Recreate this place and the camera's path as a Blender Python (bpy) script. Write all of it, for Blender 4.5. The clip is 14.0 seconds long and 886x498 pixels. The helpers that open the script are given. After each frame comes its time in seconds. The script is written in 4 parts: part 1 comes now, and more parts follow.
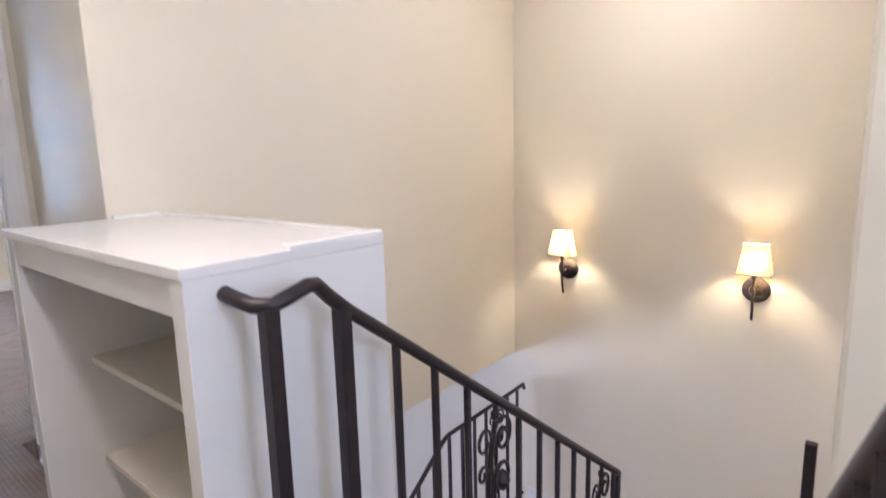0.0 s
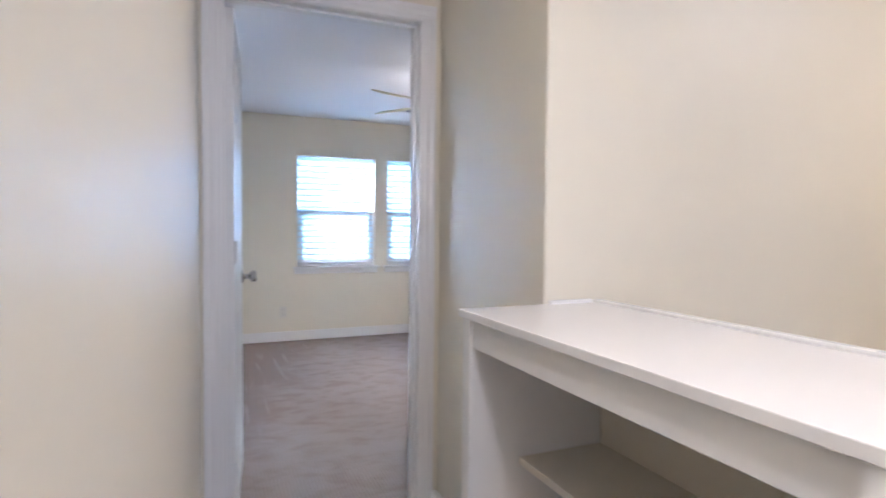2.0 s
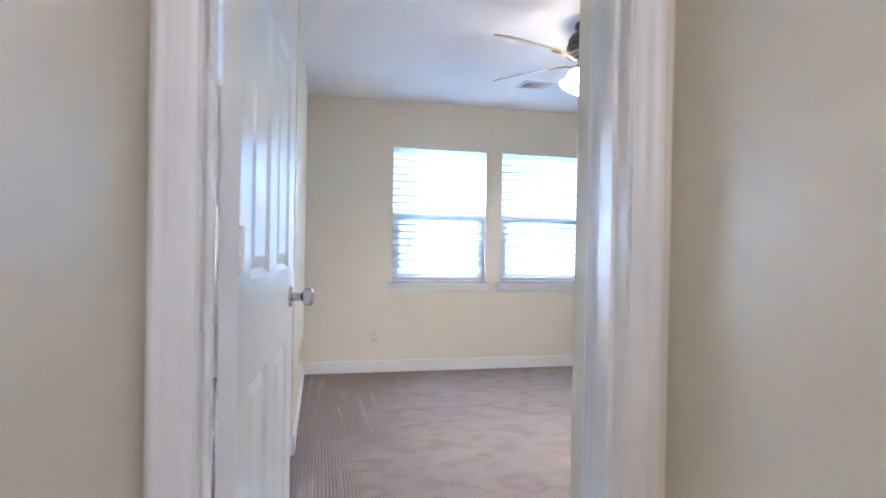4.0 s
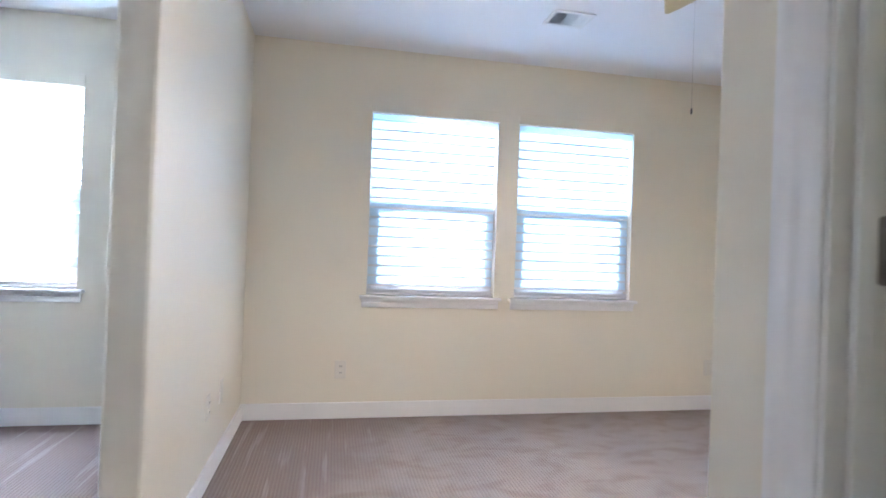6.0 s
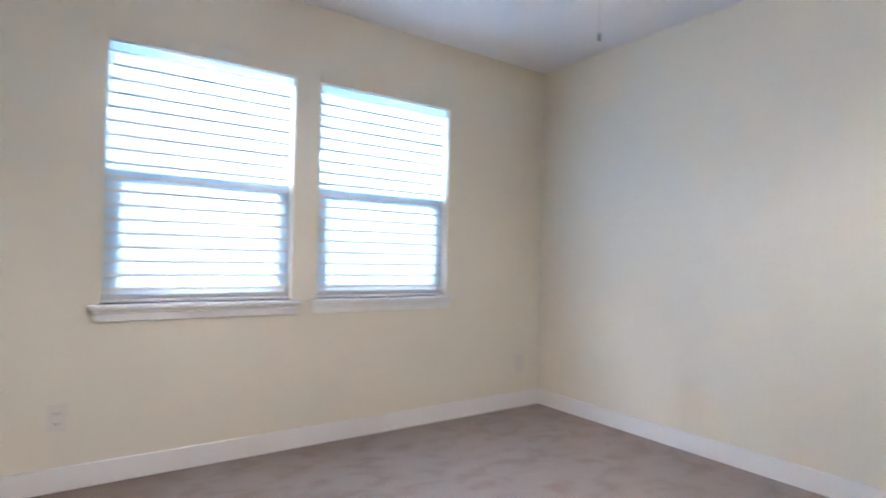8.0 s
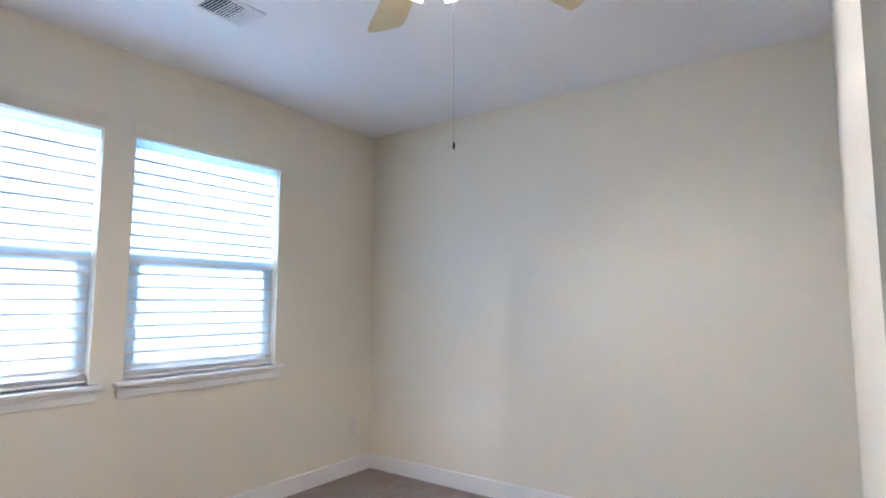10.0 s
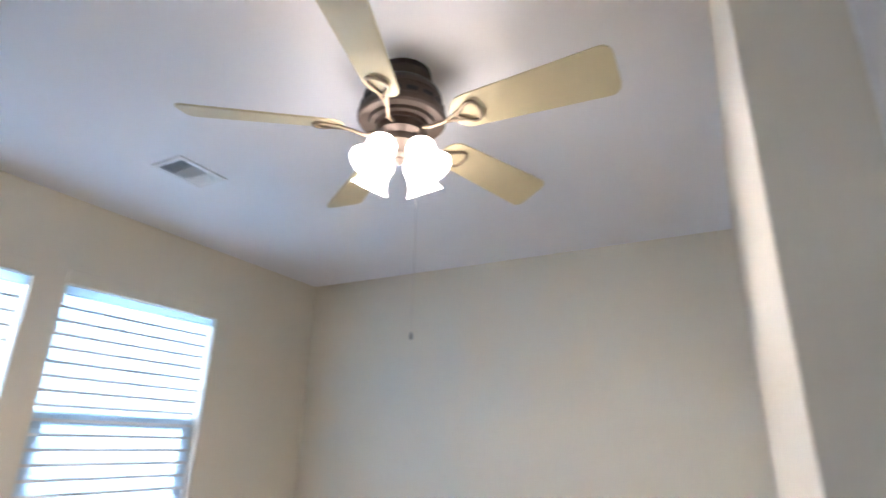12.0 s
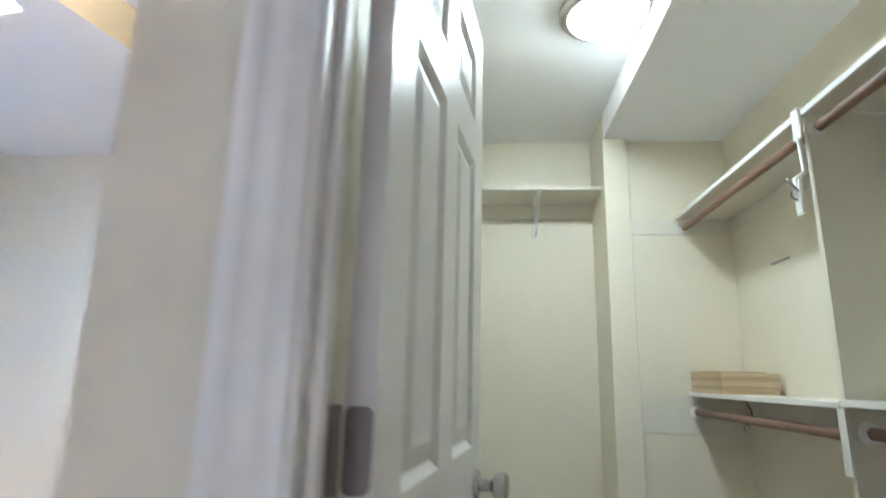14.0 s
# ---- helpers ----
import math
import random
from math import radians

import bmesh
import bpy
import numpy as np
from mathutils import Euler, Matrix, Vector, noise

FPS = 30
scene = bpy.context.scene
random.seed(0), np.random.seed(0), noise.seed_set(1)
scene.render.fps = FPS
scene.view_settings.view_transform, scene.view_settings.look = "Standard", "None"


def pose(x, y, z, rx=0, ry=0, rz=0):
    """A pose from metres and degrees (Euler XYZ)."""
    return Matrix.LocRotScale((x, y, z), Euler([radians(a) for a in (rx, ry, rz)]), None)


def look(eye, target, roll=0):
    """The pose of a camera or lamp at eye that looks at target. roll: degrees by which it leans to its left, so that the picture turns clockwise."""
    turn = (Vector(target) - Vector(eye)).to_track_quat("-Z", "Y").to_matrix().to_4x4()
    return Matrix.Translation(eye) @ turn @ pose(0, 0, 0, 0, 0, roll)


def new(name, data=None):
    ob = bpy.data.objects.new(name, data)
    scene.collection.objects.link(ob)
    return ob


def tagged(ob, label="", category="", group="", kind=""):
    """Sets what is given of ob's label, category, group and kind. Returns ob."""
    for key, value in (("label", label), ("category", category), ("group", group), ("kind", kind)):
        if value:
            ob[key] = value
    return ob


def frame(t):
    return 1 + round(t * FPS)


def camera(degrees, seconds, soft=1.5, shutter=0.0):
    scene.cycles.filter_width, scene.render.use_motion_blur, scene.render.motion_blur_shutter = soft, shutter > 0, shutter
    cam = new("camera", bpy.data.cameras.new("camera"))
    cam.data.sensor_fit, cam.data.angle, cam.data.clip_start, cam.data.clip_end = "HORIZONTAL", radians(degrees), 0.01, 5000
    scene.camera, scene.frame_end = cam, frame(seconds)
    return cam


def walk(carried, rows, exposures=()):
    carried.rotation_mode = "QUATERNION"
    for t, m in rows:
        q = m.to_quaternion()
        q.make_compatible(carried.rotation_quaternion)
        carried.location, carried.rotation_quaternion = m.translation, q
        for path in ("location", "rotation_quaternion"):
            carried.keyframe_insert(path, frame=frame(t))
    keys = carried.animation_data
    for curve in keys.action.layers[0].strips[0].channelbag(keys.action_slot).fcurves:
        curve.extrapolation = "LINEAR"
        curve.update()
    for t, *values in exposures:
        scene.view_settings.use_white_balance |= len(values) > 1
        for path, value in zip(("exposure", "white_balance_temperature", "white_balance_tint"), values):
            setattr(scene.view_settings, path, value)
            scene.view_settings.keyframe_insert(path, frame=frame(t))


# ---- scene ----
cam = camera(78.0, 14.0, shutter=0.5)
PATH = [
    (0, (0.105, -6.607, 1.172), (1.636, -5.363, 0.842), -1.5),
    (0.5, (0.063, -6.533, 1.239), (1.587, -5.256, 1.027), -1.5),
    (1, (-0.015, -6.417, 1.253), (1.328, -4.94, 1.128), -1.1),
    (1.5, (-0.114, -6.314, 1.249), (0.93, -4.61, 1.166), -0.1),
    (2, (-0.094, -6.062, 1.216), (0.684, -4.221, 1.145), 0.5),
    (2.5, (-0.037, -5.813, 1.215), (0.477, -3.881, 1.149), 0.7),
    (3, (0.011, -5.507, 1.192), (0.465, -3.56, 1.144), 0.9),
    (5.3, (0.396, -3.991, 1.104), (0.792, -2.03, 1.116), 1.9),
    (5.5, (0.446, -3.861, 1.109), (0.837, -1.9, 1.117), 2.1),
    (6, (0.523, -3.606, 1.098), (0.921, -1.646, 1.11), 2.1),
    (6.5, (0.592, -3.299, 1.089), (1.074, -1.358, 1.109), 2.2),
    (7, (0.632, -3.045, 1.095), (1.166, -1.118, 1.118), 2.1),
    (7.5, (0.66, -2.917, 1.084), (1.362, -1.044, 1.117), 2.1),
    (8, (0.598, -2.88, 1.042), (1.744, -1.241, 1.075), 1.3),
    (8.2, (0.571, -2.874, 1.034), (1.86, -1.346, 1.045), 0.8),
    (10.3, (0.508, -2.787, 1.225), (2.137, -1.653, 1.47), -0.1),
    (10.5, (0.524, -2.774, 1.259), (2.135, -1.636, 1.59), -0.0),
    (11, (0.578, -2.763, 1.351), (2.118, -1.605, 1.887), 0.6),
    (11.5, (0.521, -2.769, 1.349), (2.003, -1.598, 2.007), 1.0),
    (12, (0.407, -2.781, 1.32), (2.061, -1.877, 1.989), 1.3),
    (12.5, (0.333, -2.831, 1.295), (2.166, -2.372, 1.95), 0.8),
    (13, (0.385, -2.911, 1.276), (2.266, -2.717, 1.926), 0.5),
    (13.3, (0.449, -2.987, 1.262), (2.348, -2.827, 1.87), 0.9),
    (13.5, (0.502, -3.045, 1.251), (2.413, -2.892, 1.822), 0.9),
    (14, (0.652, -3.199, 1.195), (2.592, -3.044, 1.654), 1.4),
]
EXPOSURES = [(t, stops, kelvin, 17) for t, stops, kelvin in ((0, 1.84, 5200), (1.0, 1.73, 5200), (2.0, 1.80, 5100), (3.2, 2.02, 5120), (5.3, 2.1, 5350), (6.0, 2.03, 5400), (8.2, 1.86, 5400), (10.5, 1.76, 5380), (12.0, 1.66, 5580), (13.0, 2.0, 5560), (14.0, 2.24, 5430))]
walk(cam, [(t, look(e, a, r)) for t, e, a, r in PATH], EXPOSURES)

# ---- world and large lights ----
world = bpy.data.worlds.new("daylight")
scene.world = world
world.use_nodes = True
wn = world.node_tree.nodes
sky = wn.new("ShaderNodeTexSky")
sky.sky_type = 'NISHITA'
sky.sun_disc = False
sky.sun_elevation, sky.sun_rotation = radians(48), radians(160)
wn["Background"].inputs[1].default_value = 0.1
world.node_tree.links.new(sky.outputs[0], wn["Background"].inputs[0])

sun = new("sun", bpy.data.lights.new("sun", 'SUN'))
sun.data.energy, sun.data.angle, sun.data.color = 2.5, radians(0.5), (1, 0.95, 0.88)
sun.matrix_world = look((4, -12, 14), (0, 0, 0))

WINDOW_POWER = 21.5
FAN_GLOW = 5.5
FAN_BULB = 900.0
CLOSET_GLOW = 20.5
HALL_GLOW = 38.0
LOWER_POWER = 22.0


def area(name, m, sx, sy, power, colour):
    ob = new(name, bpy.data.lights.new(name, 'AREA'))
    ob.data.shape, ob.data.size, ob.data.size_y = 'RECTANGLE', sx, sy
    ob.data.energy, ob.data.color = power, colour
    ob.matrix_world = m
    return ob


# daylight standing in the window openings
WINDOWS = [(0.754, 1.62), (1.767, 2.638), (-1.64, -0.95)]
WZ0, WZ1 = 0.80, 2.0
for a, b in WINDOWS:
    area("window_daylight", look(((a + b) / 2, 1.05, 1.46), ((a + b) / 2, 0, 1.40)), b - a, 1.2,
         WINDOW_POWER * (b - a) / 0.87 * (30.0 if a < 0 else 1.0), (1.0, 0.94, 0.98) if a < 0 else (0.72, 0.87, 1.0))
area("lower_window_daylight", look((0.3, -3.05, -0.75), (2.7, -5.7, -0.75)), 1.2, 0.8, LOWER_POWER, (0.94, 0.92, 1.0))
# fill light in an added, unseen side opening of the nook, to brighten the entry
area("side_fill_light", look((-2.42, -2.4, 1.4), (0.0, -2.4, 1.2)), 1.0, 1.2, 1.2, (0.97, 0.92, 0.97))
# bluish fill added at the hall's far end, where no window stands
area("hall_fill_light", look((0.6, -8.5, 1.5), (0.5, -5.0, 1.2)), 1.0, 1.2, 6.0, (0.80, 0.87, 1.0))


# ---- materials ----
def mat(name, colour, rough=0.5, metal=0.0, vary=0.06, scale=8.0, bump=0.1, grain=300.0, emit=0.0, emit_colour=None, spec=0.5):
    m = bpy.data.materials.new(name)
    m.use_nodes = True
    nt = m.node_tree
    b = nt.nodes["Principled BSDF"]
    b.inputs["Roughness"].default_value = rough
    b.inputs["Metallic"].default_value = metal
    b.inputs["Specular IOR Level"].default_value = spec
    co = nt.nodes.new("ShaderNodeTexCoord")
    n1 = nt.nodes.new("ShaderNodeTexNoise")
    n1.inputs["Scale"].default_value = scale
    n1.inputs["Detail"].default_value = 5
    nt.links.new(co.outputs["Object"], n1.inputs["Vector"])
    mix = nt.nodes.new("ShaderNodeMix")
    mix.data_type = 'RGBA'
    c = Vector(colour)
    lo, hi = c * (1 - vary), c * (1 + vary)
    mix.inputs[6].default_value = (*lo, 1)
    mix.inputs[7].default_value = (min(hi[0], 1), min(hi[1], 1), min(hi[2], 1), 1)
    nt.links.new(n1.outputs["Fac"], mix.inputs[0])
    nt.links.new(mix.outputs[2], b.inputs["Base Color"])
    if bump:
        n2 = nt.nodes.new("ShaderNodeTexNoise")
        n2.inputs["Scale"].default_value = grain
        n2.inputs["Detail"].default_value = 3
        nt.links.new(co.outputs["Object"], n2.inputs["Vector"])
        bp = nt.nodes.new("ShaderNodeBump")
        bp.inputs["Strength"].default_value = bump
        bp.inputs["Distance"].default_value = 0.002
        nt.links.new(n2.outputs["Fac"], bp.inputs["Height"])
        nt.links.new(bp.outputs["Normal"], b.inputs["Normal"])
    if emit:
        b.inputs["Emission Color"].default_value = (*(emit_colour or colour), 1)
        b.inputs["Emission Strength"].default_value = emit
    return m


def translucent(name, colour, share, rough=0.6):
    m = bpy.data.materials.new(name)
    m.use_nodes = True
    nt = m.node_tree
    b = nt.nodes["Principled BSDF"]
    b.inputs["Base Color"].default_value = (*colour, 1)
    b.inputs["Roughness"].default_value = rough
    tr = nt.nodes.new("ShaderNodeBsdfTranslucent")
    tr.inputs["Color"].default_value = (*colour, 1)
    mx = nt.nodes.new("ShaderNodeMixShader")
    mx.inputs[0].default_value = share
    nt.links.new(b.outputs[0], mx.inputs[1])
    nt.links.new(tr.outputs[0], mx.inputs[2])
    nt.links.new(mx.outputs[0], nt.nodes["Material Output"].inputs[0])
    return m


def carpet_material():
    """Ribbed loop pile: a brushed brown strip with straight strokes near the stub wall, mottled paler nap elsewhere."""
    m = mat("carpet_loop_pile", (0.36, 0.296, 0.245), 0.95, vary=0.0, scale=2.8, bump=0.0, spec=0.1)
    nt = m.node_tree
    b = nt.nodes["Principled BSDF"]
    co = [n for n in nt.nodes if n.type == 'TEX_COORD'][0]
    mix = [n for n in nt.nodes if n.type == 'MIX'][0]
    mix.inputs[6].default_value = (0.205, 0.152, 0.125, 1)
    mix.inputs[7].default_value = (0.375, 0.325, 0.29, 1)

    def calc(op, x, y, z=None):
        n = nt.nodes.new("ShaderNodeMath")
        n.operation = op
        for i, v in enumerate((x, y, z)):
            if isinstance(v, (int, float)):
                n.inputs[i].default_value = v
            elif v is not None:
                nt.links.new(v, n.inputs[i])
        return n.outputs[0]

    def noise(scale, detail, stretch=None, distortion=0.0):
        n = nt.nodes.new("ShaderNodeTexNoise")
        n.inputs["Scale"].default_value = scale
        n.inputs["Detail"].default_value = detail
        n.inputs["Distortion"].default_value = distortion
        src = co.outputs["Object"]
        if stretch:
            mp = nt.nodes.new("ShaderNodeMapping")
            mp.inputs["Scale"].default_value = stretch
            nt.links.new(src, mp.inputs["Vector"])
            src = mp.outputs[0]
        nt.links.new(src, n.inputs["Vector"])
        return n.outputs["Fac"]

    def ramp(value, lo, hi):
        n = nt.nodes.new("ShaderNodeMapRange")
        n.interpolation_type = 'SMOOTHSTEP'
        n.inputs["From Min"].default_value, n.inputs["From Max"].default_value = lo, hi
        nt.links.new(value, n.inputs["Value"])
        return n.outputs[0]

    split = nt.nodes.new("ShaderNodeSeparateXYZ")
    nt.links.new(co.outputs["Object"], split.inputs[0])
    edge = calc('MULTIPLY_ADD', noise(2.2, 3), 0.9, split.outputs["X"])
    edge = calc('MULTIPLY_ADD', split.outputs["Y"], -0.35, edge)
    zone = ramp(edge, 1.25, 1.65)
    strokes = ramp(noise(2.0, 3, (10.0, 0.55, 1.0)), 0.57, 0.66)
    blotch = ramp(noise(7.0, 6, (0.8, 1.2, 1.0), 0.4), 0.28, 0.58)
    broad = noise(1.3, 3)
    brushed = calc('MULTIPLY_ADD', strokes, 0.34, 0.16)
    mottled = calc('MULTIPLY_ADD', blotch, 0.30, calc('MULTIPLY_ADD', broad, 0.34, 0.06))
    nap = nt.nodes.new("ShaderNodeMix")
    nt.links.new(zone, nap.inputs[0])
    nt.links.new(brushed, nap.inputs[2])
    nt.links.new(mottled, nap.inputs[3])
    wave = nt.nodes.new("ShaderNodeTexWave")
    wave.inputs["Scale"].default_value = 18.5
    wave.inputs["Distortion"].default_value = 0.5
    wave.inputs["Detail"].default_value = 1.5
    nt.links.new(co.outputs["Object"], wave.inputs["Vector"])
    loops = nt.nodes.new("ShaderNodeTexVoronoi")
    loops.inputs["Scale"].default_value = 75.0
    loops.inputs["Randomness"].default_value = 0.35
    nt.links.new(co.outputs["Object"], loops.inputs["Vector"])
    ribbed = calc('MULTIPLY_ADD', wave.outputs["Fac"], 0.15, nap.outputs[0])
    looped = calc('MULTIPLY_ADD', loops.outputs["Distance"], 0.16, ribbed)
    nt.links.new(looped, mix.inputs[0])
    relief = calc('ADD', calc('ADD', noise(260, 2), loops.outputs["Distance"]), wave.outputs["Fac"])
    bp = nt.nodes.new("ShaderNodeBump")
    bp.inputs["Strength"].default_value = 0.4
    bp.inputs["Distance"].default_value = 0.006
    nt.links.new(relief, bp.inputs["Height"])
    nt.links.new(bp.outputs["Normal"], b.inputs["Normal"])
    return m


WALL = mat("cream_satin_wall_paint", (0.76, 0.703, 0.572), 0.46, vary=0.025, scale=1.5, bump=0.10, grain=140, spec=0.5)
LOWWALL = mat("grey_lower_wall_paint", (0.62, 0.60, 0.60), 0.5, vary=0.03, scale=1.5, bump=0.1, grain=140, spec=0.3)
CEIL = mat("white_ceiling_paint", (0.86, 0.85, 0.85), 0.9, vary=0.02, scale=2, bump=0.25, grain=90, spec=0.1)
TRIM = mat("white_semigloss_trim", (0.80, 0.78, 0.75), 0.33, vary=0.015, scale=3, bump=0.01, grain=40)
CABINET = mat("white_cabinet_paint", (0.83, 0.81, 0.78), 0.25, vary=0.02, scale=5, bump=0.04, grain=50)
# cream tint puts the walls' warm bounced light into the bookcase inside
CABINET_INSIDE = mat("bounce_tinted_bookcase_inside", (0.76, 0.70, 0.58), 0.35, vary=0.025, scale=4, bump=0.05, grain=60)
CARPET = carpet_material()
IRON = mat("dark_bronze_iron", (0.035, 0.026, 0.027), 0.38, 0.4, vary=0.3, scale=30, bump=0.15, grain=120)
BRONZE = mat("brushed_pewter_bronze", (0.105, 0.082, 0.068), 0.42, 0.75, vary=0.25, scale=18, bump=0.05, grain=200)
BRACKET = mat("dark_antique_bronze", (0.27, 0.215, 0.15), 0.38, 0.8, vary=0.25, scale=40, bump=0.05)
BRASS = mat("antique_brass_bracket", (0.45, 0.38, 0.26), 0.35, 0.85, vary=0.2, scale=25, bump=0.04)
BLADE = mat("pale_maple_fan_blade", (0.62, 0.54, 0.33), 0.5, vary=0.08, scale=9, bump=0.03)
NICKEL = mat("brushed_nickel", (0.55, 0.53, 0.50), 0.25, 1.0, vary=0.08, scale=40, bump=0.02)
HINGE = mat("dull_nickel_hinge", (0.30, 0.27, 0.26), 0.45, 0.7, vary=0.15, scale=60, bump=0.03)
FANGLASS = mat("lit_frosted_glass", (0.9, 0.88, 0.82), 0.4, vary=0.01, bump=0, emit=FAN_GLOW, emit_colour=(1, 0.84, 0.66))
CLOSETGLASS = mat("lit_closet_diffuser", (0.9, 0.92, 0.9), 0.4, vary=0.01, bump=0, emit=CLOSET_GLOW, emit_colour=(0.90, 1.0, 0.86))
HALLGLASS = mat("lit_hall_diffuser", (0.9, 0.9, 0.88), 0.4, vary=0.01, bump=0, emit=HALL_GLOW, emit_colour=(1, 0.83, 0.66))
# white slats whose own colour carries the blue cast of daylight
SLAT = translucent("sky_tinted_blind_slat", (0.77, 0.87, 0.93), 0.62, 0.5)
SHADE = translucent("linen_lamp_shade", (0.85, 0.70, 0.42), 0.035, 0.8)
FANBULB = mat("lit_fan_bulb", (1, 0.95, 0.85), 0.4, vary=0.0, bump=0, emit=FAN_BULB, emit_colour=(1, 0.86, 0.70))
BULBGLASS = mat("lit_bulb", (1, 0.9, 0.7), 0.4, vary=0.0, bump=0, emit=230.0, emit_colour=(1, 0.78, 0.48))
ROD = mat("brown_wooden_rod", (0.22, 0.13, 0.09), 0.5, vary=0.25, scale=20, bump=0.1, grain=80)
SHELF = mat("cream_shelf_paint", (0.74, 0.70, 0.60), 0.45, vary=0.03, scale=4, bump=0.06, grain=60)
PLANK = mat("pale_pine_boards", (0.60, 0.47, 0.29), 0.6, vary=0.12, scale=14, bump=0.15, grain=70)
PLANKSIDE = mat("tan_board_face", (0.50, 0.36, 0.22), 0.6, vary=0.1, scale=10, bump=0.1, grain=70)
DARK = mat("dark_duct_interior", (0.03, 0.03, 0.035), 0.8, vary=0.1, bump=0)
VINYL = mat("white_vinyl_window", (0.84, 0.86, 0.88), 0.4, vary=0.02, bump=0.02)
PLASTIC = mat("ivory_plastic_plate", (0.70, 0.66, 0.57), 0.35, vary=0.02, bump=0.01)
GLASS = bpy.data.materials.new("clear_pane")
GLASS.use_nodes = True
g = GLASS.node_tree.nodes["Principled BSDF"]
g.inputs["Transmission Weight"].default_value, g.inputs["Roughness"].default_value = 1.0, 0.0
g.inputs["IOR"].default_value = 1.1


# ---- building helpers ----
def box(bm, x0, x1, y0, y1, z0, z1, bevel=0.0):
    r = bmesh.ops.create_cube(bm, size=1.0)["verts"]
    for v in r:
        v.co = Vector(((x0 + x1) / 2 + v.co.x * (x1 - x0), (y0 + y1) / 2 + v.co.y * (y1 - y0), (z0 + z1) / 2 + v.co.z * (z1 - z0)))
    if bevel:
        es = list({e for v in r for e in v.link_edges})
        bmesh.ops.bevel(bm, geom=es, offset=bevel, segments=2, profile=0.5, affect='EDGES')
    return bm


def boxes(*rows, bevel=0.0):
    bm = bmesh.new()
    for r in rows:
        box(bm, *r, bevel=bevel)
    return bm


def lathe(bm, profile, centre=(0, 0, 0), n=32, m=None):
    """A turned shape from (radius, height) pairs."""
    rings = []
    for r, z in profile:
        ring = []
        for i in range(n):
            a = 2 * math.pi * i / n
            p = Vector((max(r, 1e-4) * math.cos(a), max(r, 1e-4) * math.sin(a), z))
            p = (m @ p) if m else p
            ring.append(bm.verts.new(p + Vector(centre)))
        rings.append(ring)
    for a, b in zip(rings, rings[1:]):
        for i in range(n):
            bm.faces.new((a[i], a[(i + 1) % n], b[(i + 1) % n], b[i]))
    return bm


def rod(bm, p, q, r, n=12, caps=True):
    p, q = Vector(p), Vector(q)
    d = (q - p)
    turn = d.to_track_quat('Z', 'Y').to_matrix().to_4x4()
    prof = [(r, 0), (r, d.length)]
    if caps:
        prof = [(0, 0)] + prof + [(0, d.length)]
    return lathe(bm, prof, p, n, turn)


def tube(name, points, radius, material, parent=None, label="", cyclic=False):
    """A bent bar along a line of points."""
    cu = bpy.data.curves.new(name, 'CURVE')
    cu.dimensions, cu.bevel_depth, cu.bevel_resolution, cu.use_fill_caps = '3D', radius, 3, True
    sp = cu.splines.new('POLY')
    sp.points.add(len(points) - 1)
    for pt, c in zip(sp.points, points):
        pt.co = (*c, 1)
    sp.use_cyclic_u = cyclic
    tmp = bpy.data.objects.new(name, cu)
    me = bpy.data.meshes.new_from_object(tmp)
    bpy.data.objects.remove(tmp)
    me.materials.clear()
    me.materials.append(material)
    me.polygons.foreach_set("use_smooth", [True] * len(me.polygons))
    ob = new(name, me)
    if parent:
        ob.parent = parent
    return tagged(ob, label)


def solid(name, bm, material, smooth=False):
    bmesh.ops.recalc_face_normals(bm, faces=bm.faces)
    me = bpy.data.meshes.new(name)
    bm.to_mesh(me)
    bm.free()
    me.materials.append(material)
    if smooth:
        me.polygons.foreach_set("use_smooth", [True] * len(me.polygons))
        me.set_sharp_from_angle(angle=radians(35))
    return new(name, me)


def part(name, bm, material, parent, label="", smooth=False):
    ob = solid(name, bm, material, smooth)
    ob.parent = parent
    return tagged(ob, label)


def thing(name, label, category, m=None, group=""):
    ob = new(name)
    ob.empty_display_size = 0.1
    if m:
        ob.matrix_world = m
    return tagged(ob, label, category, group)


def setting(name, bm, material, label="", category="", smooth=False):
    return tagged(solid(name, bm, material, smooth), label, category, kind="structure")


def wall_rows(along, a0, a1, t0, t1, z0, z1, holes):
    """Boxes of a wall that runs along x or y, with openings (a, b, low, high) cut through it."""
    rows, at = [], a0
    for a, b, lo, hi in sorted(holes):
        rows.append((at, a, z0, z1))
        if lo > z0:
            rows.append((a, b, z0, lo))
        if hi < z1:
            rows.append((a, b, hi, z1))
        at = b
    rows.append((at, a1, z0, z1))
    return [(p, q, t0, t1, lo, hi) if along == "x" else (t0, t1, p, q, lo, hi) for p, q, lo, hi in rows]


# ---- plan ----
H = 2.42
HALL_H = 2.34
XR = 3.485
YS = -2.835
XC0, XC1 = 1.125, 1.225
YD0, YD1 = -3.91, -3.80
XG = 0.745
YA = -4.805
DX0, DX1 = -0.057, 0.703
XW = -0.135
XB = 3.04
YSS = -6.564
LAND = -1.12
LOW = -2.62

